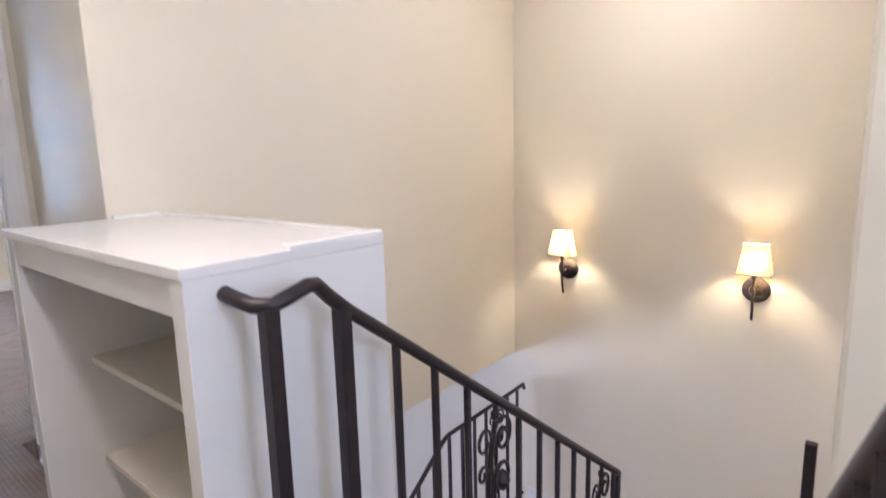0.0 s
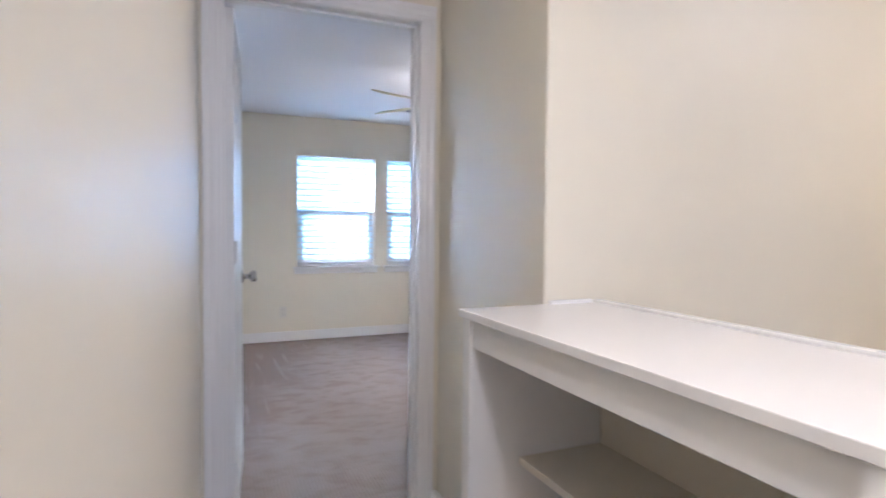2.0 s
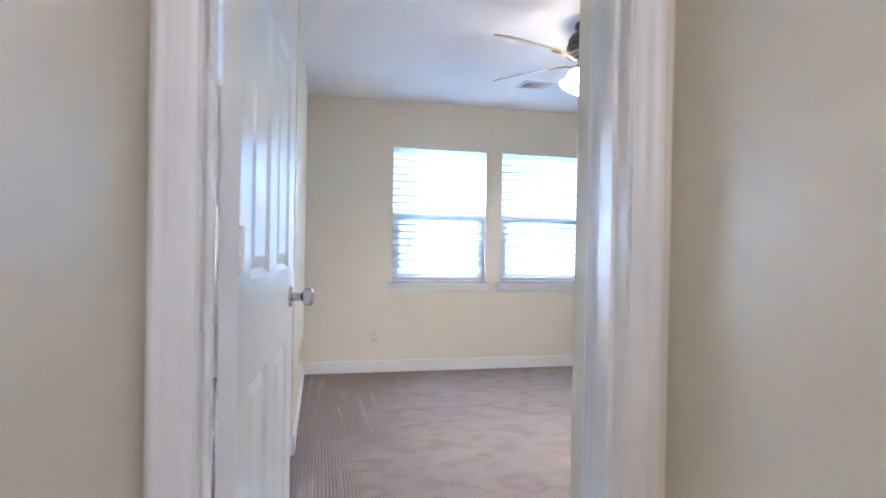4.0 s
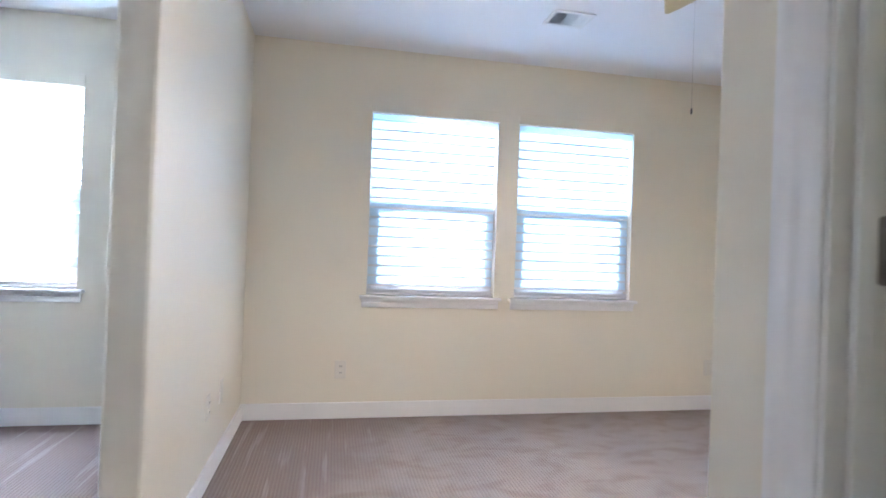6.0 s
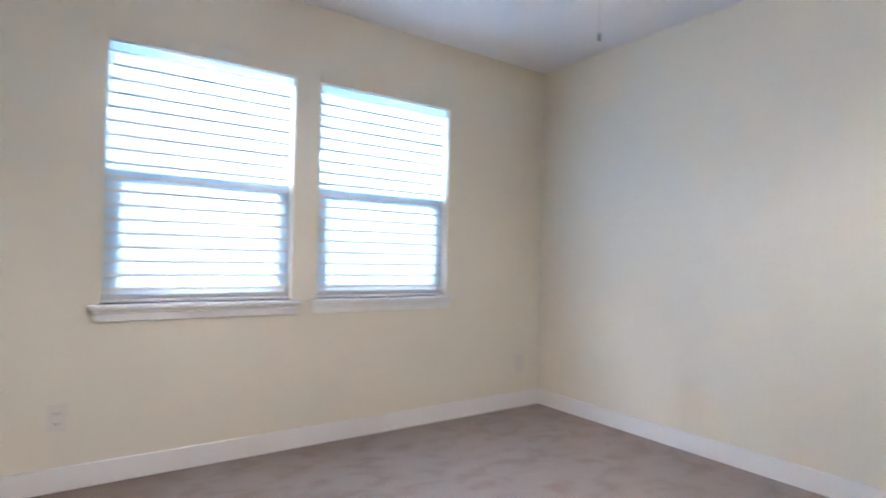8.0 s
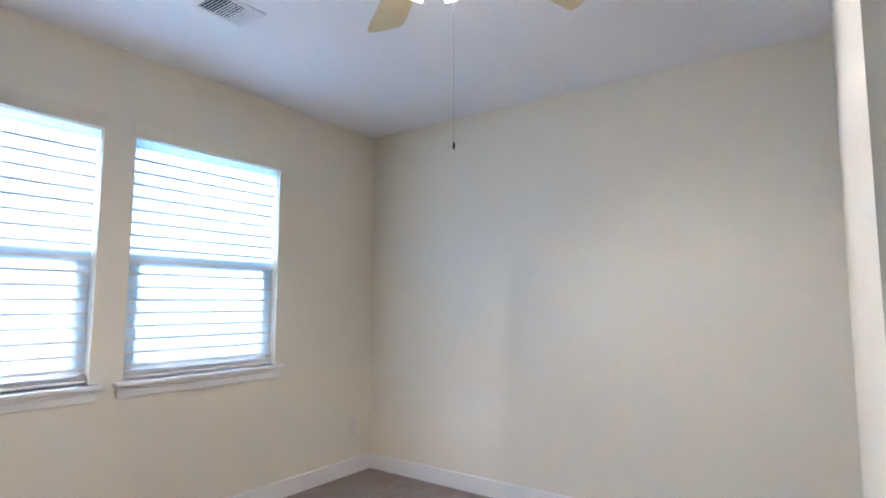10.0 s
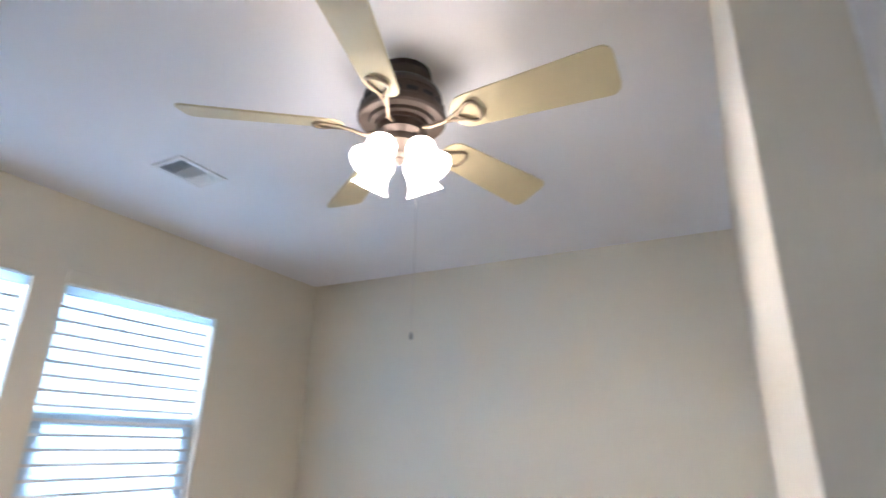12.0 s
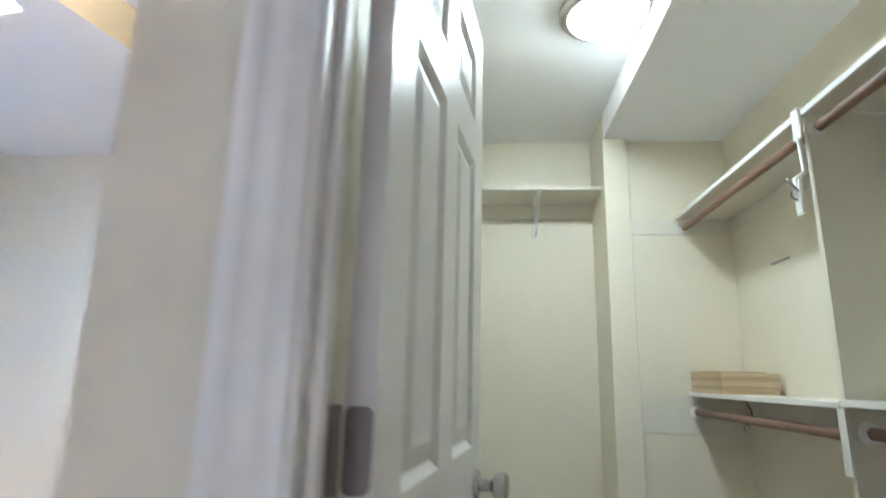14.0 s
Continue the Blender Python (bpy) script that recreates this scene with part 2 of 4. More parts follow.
setting("wall_north", boxes(*wall_rows("x", -2.4, 3.62, 0.0, 0.16, 0.0, H + 0.1, [(a, b, WZ0, WZ1) for a, b in WINDOWS])), WALL,
        "cream painted window wall of the bedroom", "wall")
setting("wall_east", boxes((XR, 3.62, YS - 0.05, 0.0, 0, H + 0.1)), WALL, "cream painted bare bedroom wall", "wall")
setting("wall_stub", boxes((-0.12, 0.0, -1.85, 0.0, 0, H + 0.05), bevel=0.012), WALL, "short cream wall dividing off the window nook", "wall")
# the opening in this wall is added out of view for fill light
setting("wall_west", boxes(*wall_rows("y", -3.91, 0.0, -2.4, -2.28, 0, H + 0.1, [(-2.9, -1.9, WZ0, WZ1)])), WALL, "cream painted bedroom wall of the nook", "wall")
setting("wall_closet_north", boxes((XC1 - 0.002, 3.95, YS - 0.11, YS, 0, 2.75)), WALL, "cream painted wall between bedroom and closet", "wall")
setting("wall_closet_west", boxes(*wall_rows("y", -4.57, YS, XC0, XC1, 0, 2.75, [(-3.768, -3.022, 0, 2.088)])), WALL,
        "cream painted wall with the closet doorway", "wall")
setting("wall_closet_south", boxes((XC1, 3.62, -4.57, -4.46, 0, 2.75)), WALL, "cream painted back wall of the closet", "wall")
setting("wall_closet_east", boxes((3.48, 3.62, -4.57, -3.96, 0, 2.75)), WALL, "cream painted end wall of the closet", "wall")
setting("wall_closet_pier", boxes((3.44, 3.95, -3.949, -3.8225, 0, 2.75), bevel=0.004), WALL, "narrow painted wall pier beside the closet recess", "wall")
setting("wall_closet_recess", boxes((3.79, 3.95, -3.83, YS - 0.1, 0, 2.75)), WALL, "painted end wall of the closet recess", "wall")
setting("wall_hall_door", boxes(*wall_rows("x", -2.4, XC0, YD0, YD1, 0, H + 0.1, [(DX0 - 0.018, DX1 + 0.018, 0, 2.088)])), WALL,
        "cream painted wall with the bedroom doorway", "wall")
bm = boxes((XG, XG + 0.12, YA + 0.12, YD0, 0, H + 0.05))
for v in bm.verts:
    v.co.x += 0.06 * (v.co.y - YA) / (YD0 - YA) - 0.008
setting("wall_passage", bm, WALL, "cream painted side wall of the door passage", "wall")
bm = boxes((XG - 0.008, XB + 0.1, YA, YA + 0.12, -0.09, H + 0.05))
for v in bm.verts:
    if v.co.x < XG + 0.05:
        v.co.x += 0.06 * (v.co.y - YA) / (YD0 - YA)
corner = [e for e in bm.edges if all(v.co.x < XG and v.co.y < YA + 0.01 for v in e.verts)]
bmesh.ops.bevel(bm, geom=corner, offset=0.006, segments=3, profile=0.5, affect='EDGES')
setting("wall_stair_north", bm, WALL, "cream painted wall above the stairwell", "wall")
setting("wall_stair_east", boxes((XB, XB + 0.12, -6.9, -4.70, -0.09, H + 0.05), (XB, XB + 0.12, -6.9, -2.9, LOW, -0.09)), WALL, "tall cream painted stairwell wall behind the sconces", "wall")
setting("wall_stair_south", boxes((1.4, XB, YSS - 0.12, YSS, LOW, H + 0.05), bevel=0.012), WALL, "cream painted wall on the stair's outer side", "wall")
setting("wall_hall_east", boxes((1.4, 1.52, -8.7, YSS - 0.115, LOW, H + 0.05)), WALL, "cream painted hall wall", "wall")
setting("wall_hall_west", boxes((XW - 0.12, XW, -8.7, YD0, 0, H + 0.05)), WALL, "cream satin painted hall wall", "wall")
setting("wall_hall_south", boxes((-0.30, 1.52, -8.82, -8.7, -0.3, H + 0.05)), WALL, "cream painted end wall of the hall", "wall")
setting("wall_lower_north", boxes((-0.5, XB, -3.0, -2.88, LOW, -0.11)), LOWWALL, "grey painted wall of the lower storey", "wall")
setting("wall_lower_west", boxes((-0.6, -0.48, -6.7, -2.9, LOW, -0.11)), LOWWALL, "grey painted wall of the lower storey", "wall")
setting("wall_lower_south", boxes((-0.5, 1.4, YSS - 0.12, YSS, LOW, -0.11)), LOWWALL, "grey painted wall of the lower storey", "wall")

setting("ceiling_bedroom", boxes((-2.4, 3.62, YS - 0.05, 0.16, H, H + 0.1), (-2.4, XC0 + 0.05, -3.86, YS - 0.05, H, H + 0.1)), CEIL,
        "white painted bedroom ceiling", "ceiling")
setting("ceiling_closet", boxes((XC0, 3.95, -3.83, YS - 0.05, 2.61, 2.7)), CEIL, "white painted closet ceiling", "ceiling")
setting("ceiling_closet_soffit", boxes((XC1 - 0.02, 3.485, -4.5, -3.826, 2.47, 2.69)), CEIL, "dropped white soffit over the closet shelves", "ceiling")
setting("ceiling_hall", boxes((-0.3, 3.2, -8.8, YA + 0.06, HALL_H, HALL_H + 0.07), (-0.3, XG + 0.08, YA + 0.06, YD0 + 0.02, HALL_H, HALL_H + 0.07)), CEIL, "white painted hall ceiling", "ceiling")

setting("floor_bedroom", boxes((-2.4, 3.95, -3.80, 0.1, -0.1, 0)), CARPET, "beige-brown patterned loop carpet with vacuum marks", "carpet")
setting("floor_hall", boxes((-0.30, 0.65, -8.8, -3.80, -0.1, 0), (0.65, 0.918, -5.80, -4.69, -0.1, 0), (0.65, 1.52, -8.8, YSS - 0.02, -0.1, 0)), CARPET,
        "beige-brown loop carpet of the hall", "carpet")
setting("floor_closet", boxes((0.70, 3.95, -4.69, -3.80, -0.1, 0.0)), CARPET, "beige-brown loop carpet of the closet", "carpet")
setting("floor_landing", boxes((1.925, XB, YSS, -4.86, LAND - 0.2, LAND)), CARPET, "carpeted stair landing", "landing")
setting("floor_lower", boxes((-0.6, XB, -6.7, -2.88, LOW - 0.1, LOW)), CARPET, "floor of the lower storey", "floor")

# ---- skirting and trim ----
def skirting(name, rows):
    return setting(name, boxes(*rows, bevel=0.005), TRIM, "white painted baseboard", "baseboard")


BH, BT = 0.105, 0.014
skirting("baseboard_north", [(0.0, XR, -BT, 0, 0, BH)])
skirting("baseboard_east", [(XR - BT, XR, YS, -BT, 0, BH)])
skirting("baseboard_stub", [(0, BT, -1.85, -BT, 0, BH)])
skirting("baseboard_stub_end", [(-0.12, 0, -1.85 - BT, -1.85, 0, BH)])
skirting("baseboard_nook", [(-2.28, -0.12, -BT, 0, 0, BH)])
skirting("baseboard_south", [(XC0, XR - BT, YS, YS + BT, 0, BH)])
skirting("baseboard_closet_wall", [(XC0 - BT, XC0, -2.955, YS, 0, BH)])
skirting("baseboard_passage", [(XG + 0.03 - BT, XG + 0.04, -4.3, YD0 - 0.02, 0, BH)])
skirting("baseboard_hall_west", [(XW, XW + BT, -8.7, YD0 - 0.02, 0, BH)])
skirting("baseboard_landing", [(XB - BT, XB, YSS, -4.9, LAND, LAND + BH)])
skirting("baseboard_recess", [(3.79 - BT, 3.79, -3.83, -2.945, 0, BH)])


def casing(name, along, a0, a1, face, out, top, w=0.07):
    """Moulded trim round a doorway: three boards, each with a raised back band."""
    root = tagged(new(name), "white moulded door casing", "trim", kind="structure")
    s = 1 if out > 0 else -1

    def board(nm, p0, p1, z0, z1, inner):
        bm = bmesh.new()
        prof = [(0.0, 0.0), (0.0, 0.016), (0.04, 0.018), (0.20, 0.018), (0.28, 0.016), (0.34, 0.013), (0.42, 0.0125), (0.58, 0.0145), (0.66, 0.014), (0.74, 0.011), (0.82, 0.0095), (0.97, 0.009), (1.0, 0.007), (1.0, 0.0)]
        ends = []
        for e in (0, 1):
            ring = []
            for u, t in prof:
                if nm == "head_casing":
                    a, z = (p0 if e == 0 else p1), z1 - (z1 - z0) * u
                elif inner < 0:
                    a, z = p0 + (p1 - p0) * u, (z0 if e == 0 else z1)
                else:
                    a, z = p1 - (p1 - p0) * u, (z0 if e == 0 else z1)
                f = face + s * t
                ring.append(bm.verts.new((a, f, z) if along == "x" else (f, a, z)))
            ends.append(ring)
        for i in range(len(prof)):
            k = (i + 1) % len(prof)
            bm.faces.new((ends[0][i], ends[0][k], ends[1][k], ends[1][i]))
        bm.faces.new(ends[0])
        bm.faces.new(ends[1][::-1])
        part(nm, bm, TRIM, root, "", True)

    board("side_casing", a0 - w, a0, 0, top, -1)
    board("side_casing", a1, a1 + w, 0, top, 1)
    board("head_casing", a0 - w, a1 + w, top, top + w, 0)
    return root


def jamb(name, along, a0, a1, t0, t1, top, stop):
    root = tagged(new(name), "white door jamb with stop", "door frame", kind="structure")
    e = 0.018
    for nm, p, q, z0, z1 in (("side_jamb", a0 - e, a0, 0, top), ("side_jamb", a1, a1 + e, 0, top), ("head_jamb", a0 - e, a1 + e, top, top + e)):
        row = (p, q, t0 - 0.002, t1 + 0.002, z0, z1) if along == "x" else (t0 - 0.002, t1 + 0.002, p, q, z0, z1)
        part(nm, boxes(row, bevel=0.002), TRIM, root)
    for nm, p, q, z0, z1 in (("door_stop", a0, a0 + 0.011, 0, top), ("door_stop", a1 - 0.011, a1, 0, top), ("door_stop", a0, a1, top - 0.011, top)):
        row = (p, q, stop, stop + 0.03, z0, z1) if along == "x" else (stop, stop + 0.03, p, q, z0, z1)
        part(nm, boxes(row, bevel=0.002), TRIM, root)


casing("trim_bedroom_door_hall", "x", DX0 - 0.004, DX1 + 0.004, YD0, -1, 2.074, 0.064)
casing("trim_bedroom_door_room", "x", DX0 - 0.004, DX1 + 0.004, YD1, 1, 2.074, 0.064)
jamb("door_frame_bedroom", "x", DX0, DX1, YD0, YD1, 2.07, -3.872)
casing("trim_closet_door_room", "y", -3.75 - 0.004, -3.04 + 0.006, XC0, -1, 2.074, 0.072)
jamb("door_frame_closet", "y", -3.75, -3.04, XC0, XC1, 2.07, 1.155)


# ---- doors ----
def round_plate(bm, across, t0, t1, u0, u1, z0, z1, r=0.009):
    """A thin upright plate with rounded corners, its thickness along x or y."""
    ring = []
    for cu, cz, a0 in ((u1 - r, z1 - r, 0), (u0 + r, z1 - r, 90), (u0 + r, z0 + r, 180), (u1 - r, z0 + r, 270)):
        for i in range(4):
            a = radians(a0 + 30 * i)
            ring.append((cu + r * math.cos(a), cz + r * math.sin(a)))
    sides = [[bm.verts.new((t, u, z) if across == 'x' else (u, t, z)) for u, z in ring] for t in (t0, t1)]
    bm.faces.new(sides[0])
    bm.faces.new(sides[1][::-1])
    n = len(ring)
    for i in range(n):
        bm.faces.new((sides[0][i], sides[0][(i + 1) % n], sides[1][(i + 1) % n], sides[1][i]))


def panel_door(name, label, m, width, knob_side, hinges, height=2.045, kz=0.972):
    """A six-panel leaf from its hinge line along +x, thickness on -y, with knobs and hinges."""
    root = thing(name, label, "door", m)
    t = 0.035
    z0, z1 = 0.012, 0.012 + height
    st, mid = 0.105, 0.10
    cols = [(st, (width - mid) / 2), ((width + mid) / 2, width - st)]
    rowz = [(0.22, 0.85), (1.06, 1.68), (1.78, 1.95)]
    rows = [(0.004, st, -t, 0, z0, z1), (width - st, width, -t, 0, z0, z1), (cols[0][1], cols[1][0], -t, 0, z0, z1)]
    for x0, x1 in cols:
        zs = [z0] + [v for r in rowz for v in r] + [z1]
        for k in range(0, len(zs), 2):
            rows.append((x0 - 0.001, x1 + 0.001, -t, 0, zs[k], zs[k + 1]))
    part("leaf", boxes(*rows), TRIM, root)
    for x0, x1 in cols:
        for a, b in rowz:
            # raised field with sloping borders and sticking, the same on both faces
            bm = bmesh.new()
            edge = []
            for side in (-1, 1):
                rings = []
                for d, dep in ((0.0, t / 2), (0.014, 0.007), (0.018, 0.007), (0.045, 0.0155)):
                    y = -t / 2 + side * dep
                    rings.append([bm.verts.new(p) for p in ((x0 + d, y, a + d), (x1 - d, y, a + d), (x1 - d, y, b - d), (x0 + d, y, b - d))])
                for lo, hi in zip(rings, rings[1:]):
                    for i in range(4):
                        bm.faces.new((lo[i], lo[(i + 1) % 4], hi[(i + 1) % 4], hi[i]))
                bm.faces.new(rings[-1])
                edge.append(rings[0])
            for i in range(4):
                bm.faces.new((edge[0][i], edge[0][(i + 1) % 4], edge[1][(i + 1) % 4], edge[1][i]))
            part("panel", bm, TRIM, root)
    kx = width - 0.062
    for side in (-1, 1):
        y = 0 if side > 0 else -t
        m2 = pose(0, 0, 0, -90 * side, 0, 0)
        bm = bmesh.new()
        lathe(bm, [(0, 0), (0.032, 0), (0.032, 0.004), (0.027, 0.009), (0.013, 0.011), (0.011, 0.03), (0.014, 0.036), (0.024, 0.042),
                   (0.0275, 0.052), (0.027, 0.064), (0.020, 0.070), (0.012, 0.067), (0, 0.067)], (kx, y, kz), 28, m2)
        part("door_knob", bm, NICKEL, root, "brushed nickel door knob", True)
    for hz in (0.25, 1.12, 1.80):
        bm = bmesh.new()
        rod(bm, (-0.004, knob_side * 0.006 - (0.0 if knob_side > 0 else t), hz - 0.045), (-0.004, knob_side * 0.006 - (0.0 if knob_side > 0 else t), hz + 0.045), 0.006, 10)
        round_plate(bm, 'x', -0.001, 0.0035, -t + 0.002, -0.002, hz - 0.044, hz + 0.044)
        part("hinge", bm, hinges, root, "butt hinge", True)
    return root


# bedroom door: hinge on the jamb beside the hall's outer wall, swung into the room
panel_door("door_bedroom", "white six-panel bedroom door standing wide open", pose(DX0 + 0.008, YD1 + 0.006, 0, 0, 0, 85), 0.722, -1, TRIM)
# closet door: hinged on the far jamb, swung into the closet
panel_door("door_closet", "white six-panel closet door standing open", pose(XC1 + 0.020, -3.050, 0, 0, 0, -8.5), 0.705, 1, HINGE, kz=0.981)
bm = bmesh.new()
for hz in (0.25, 1.12, 1.80):
    round_plate(bm, 'y', -3.0425, -3.0395, XC1 - 0.030, XC1 + 0.012, hz - 0.044, hz + 0.044)
setting("trim_closet_hinge_plates", bm, HINGE, "dull nickel hinge leaves on the closet jamb", "hinge")


# ---- windows and blinds ----
def window(index, a, b):
    root = tagged(new("window_%d" % index), "white vinyl single-hung window behind a closed blind", "window", kind="structure")
    y0, y1 = 0.085, 0.15
    f = 0.03
    zm = (WZ0 + WZ1) / 2 - 0.02
    part("window_frame", boxes((a, a + f, y0, y1, WZ0, WZ1), (b - f, b, y0, y1, WZ0, WZ1), (a + f, b - f, y0, y1, WZ1 - f, WZ1),
                               (a + f, b - f, y0, y1, WZ0, WZ0 + f), bevel=0.002), VINYL, root)
    s = 0.044
    part("lower_sash", boxes((a + f, a + f + s, y0 - 0.028, y0 + 0.02, WZ0 + f, zm + 0.04), (b - f - s, b - f, y0 - 0.028, y0 + 0.02, WZ0 + f, zm + 0.04),
                             (a + f + s, b - f - s, y0 - 0.028, y0 + 0.02, WZ0 + f, WZ0 + f + 0.05), (a + f + s, b - f - s, y0 - 0.028, y0 + 0.02, zm - 0.02, zm + 0.04), bevel=0.002),
         VINYL, root)
    for z0, z1, y in ((WZ0 + f + 0.05, zm - 0.02, y0), (zm + 0.04, WZ1 - f, y0 + 0.04)):
        p = part("pane", boxes((a + f, b - f, y - 0.002, y + 0.002, z0, z1)), GLASS, root)
        p.visible_shadow = False
    sill = bmesh.new()
    box(sill, a - 0.045, b + 0.045, -0.045, 0.06, WZ0 - 0.022, WZ0, 0.005)
    part("window_sill", sill, TRIM, root)
    ap = bmesh.new()
    box(ap, a - 0.03, b + 0.03, -0.024, 0, WZ0 - 0.042, WZ0 - 0.022, 0.004)
    box(ap, a - 0.03, b + 0.03, -0.016, 0, WZ0 - 0.078, WZ0 - 0.042, 0.004)
    part("apron", ap, TRIM, root)
    # blind
    bl = thing("window_blind", "closed white faux-wood slat blind, glowing with daylight", "blind", group="window blinds")
    yb = 0.045
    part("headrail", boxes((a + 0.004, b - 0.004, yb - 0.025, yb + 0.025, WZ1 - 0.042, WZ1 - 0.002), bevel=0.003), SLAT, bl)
    part("bottom_rail", boxes((a + 0.006, b - 0.006, yb - 0.025, yb + 0.025, WZ0 + 0.004, WZ0 + 0.022), bevel=0.004), TRIM, bl)
    part("valance", boxes((a - 0.006, b + 0.006, -0.010, 0.0, WZ1 + 0.002, WZ1 + 0.07), bevel=0.002), WALL, bl, "cream painted valance board")
    for k in range(3):
        stack = bmesh.new()
        box(stack, a + 0.006, b - 0.006, yb - 0.025, yb + 0.025, WZ0 + 0.025 + k * 0.006, WZ0 + 0.028 + k * 0.006)
        part("stacked_slat", stack, TRIM, bl)
    pitch = 0.0645
    me = None
    z = WZ1 - 0.042 - pitch / 2
    while z > WZ0 + 0.06:
        if me is None:
            bm = bmesh.new()
            w, hh, th = (b - a) / 2 - 0.007, 0.0365, 0.0024
            pts = [(-1.0, 0.0), (-0.60, 0.0022), (0.0, 0.0038), (0.5, 0.0028), (1.0, 0.0)]
            ring = [[(x, y + s2 * th / 2, zz * hh) for zz, y in pts] for x in (-w, w) for s2 in (1, -1)]
            vs = [[bm.verts.new(p) for p in r] for r in ring]
            for i in range(4):
                bm.faces.new((vs[0][i], vs[0][i + 1], vs[2][i + 1], vs[2][i]))
                bm.faces.new((vs[1][i], vs[1][i + 1], vs[3][i + 1], vs[3][i]))
                for q in (0, 2):
                    bm.faces.new((vs[q][i], vs[q][i + 1], vs[q + 1][i + 1], vs[q + 1][i]))
            for i in (0, 4):
                bm.faces.new((vs[0][i], vs[2][i], vs[3][i], vs[1][i]))
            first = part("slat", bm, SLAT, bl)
            # opaque lip on the lower edge stands in for the shaded overlap line
            first.data.materials.append(TRIM)
            for pl in first.data.polygons:
                if max(first.data.vertices[v].co.z for v in pl.vertices) < -0.59 * hh:
                    pl.material_index = 1
            me = first.data
            ob = first
        else:
            ob = new("slat", me)
            ob.parent = bl
        ob.matrix_basis = pose((a + b) / 2, yb, z, -14)
        z -= pitch
    for xx in (a + 0.16, b - 0.16):
        part("ladder_cord", rod(bmesh.new(), (xx, yb - 0.016, WZ0 + 0.02), (xx, yb - 0.016, WZ1 - 0.03), 0.0008, 5), TRIM, bl)
    return root


for i, (a, b) in enumerate(WINDOWS):
    window(i + 1, a, b)


# plain fixed window, added out of view to fill the nook's side opening
side = tagged(new("window_4"), "unseen plain white vinyl window added in the nook's side wall", "window", kind="structure")
part("window_frame", boxes((-2.385, -2.325, -2.9, -2.865, WZ0, WZ1), (-2.385, -2.325, -1.935, -1.9, WZ0, WZ1),
                           (-2.385, -2.325, -2.865, -1.935, WZ0, WZ0 + 0.035), (-2.385, -2.325, -2.865, -1.935, WZ1 - 0.035, WZ1), bevel=0.002), VINYL, side)
side_pane = part("pane", boxes((-2.357, -2.353, -2.866, -1.934, WZ0 + 0.034, WZ1 - 0.034)), GLASS, side)
side_pane.visible_shadow = False


# ---- electrical plates and ceiling vents ----
def plate(name, label, m, sockets):
    """An ivory wall plate in its own x-z plane, face on -y."""
    root = thing(name, label, "outlet", m)
    part("cover_plate", boxes((-0.036, 0.036, -0.006, 0, -0.058, 0.058), bevel=0.003), PLASTIC, root)
    if sockets:
        for dz in (-0.022, 0.022):
            bm = bmesh.new()
            lathe(bm, [(0, 0), (0.016, 0), (0.016, 0.003), (0, 0.003)], (0, -0.006, dz), 16, pose(0, 0, 0, 90))
            sk = part("socket", bm, PLASTIC, root)
            part("slot", boxes((-0.007, -0.004, -0.0095, -0.0085, dz - 0.005, dz + 0.005), (0.004, 0.007, -0.0095, -0.0085, dz - 0.005, dz + 0.005)), DARK, sk, "dark blade slots")
    else:
        part("jack", boxes((-0.008, 0.008, -0.008, -0.005, -0.008, 0.008), bevel=0.001), PLASTIC, root)


plate("wall_outlet", "ivory duplex outlet on the window wall", pose(0.606, 0, 0.315), True)
plate("wall_outlet", "ivory duplex outlet on the stub wall", pose(0, -0.98, 0.36, 0, 0, 90), True)
plate("cable_plate", "ivory blank cable plate on the stub wall", pose(0, -0.68, 0.36, 0, 0, 90), False)
plate("cable_plate", "ivory cable plate near the room corner", pose(3.30, 0, 0.31), False)


def register(name, label, x0, x1, y0, y1, z, along, tilts, half=0.0055):
    root = thing(name, label, "vent", pose((x0 + x1) / 2, (y0 + y1) / 2, z))
    w, d = (x1 - x0) / 2, (y1 - y0) / 2
    e = 0.022
    part("backing", boxes((-w + e, w - e, -d + e, d - e, -0.002, -0.0005)), DARK, root)
    part("frame", boxes((-w, w, -d, -d + e, -0.009, 0), (-w, w, d - e, d, -0.009, 0), (-w, -w + e, -d + e, d - e, -0.009, 0), (w - e, w, -d + e, d - e, -0.009, 0), bevel=0.002), TRIM, root)
    n = 15
    L = (w - e) * 2 if along == "y" else (d - e) * 2
    for k in range(n):
        p = -L / 2 + L * (k + 0.5) / n
        bm = boxes((-half, half, -(d - e), d - e, -0.0007, 0.0007)) if along == "y" else boxes((-(w - e), w - e, -half, half, -0.0007, 0.0007))
        ob = part("slat", bm, TRIM, root)
        a = tilts[min(len(tilts) - 1, int(k * len(tilts) / n))]
        ob.matrix_basis = pose(p, 0, -0.007, 0, a, 0) if along == "y" else pose(0, p, -0.007, a, 0, 0)


register("ceiling_vent", "white louvred ceiling register near the windows", 1.645, 1.885, -0.86, -0.67, H, "y", (-58, -20, -2))
register("closet_vent", "white louvred closet ceiling register", 1.72, 2.12, -3.36, -3.18, 2.61, "y", (30,), 0.008)

# ---- ceiling fan ----
FX, FY = 1.620, -1.964


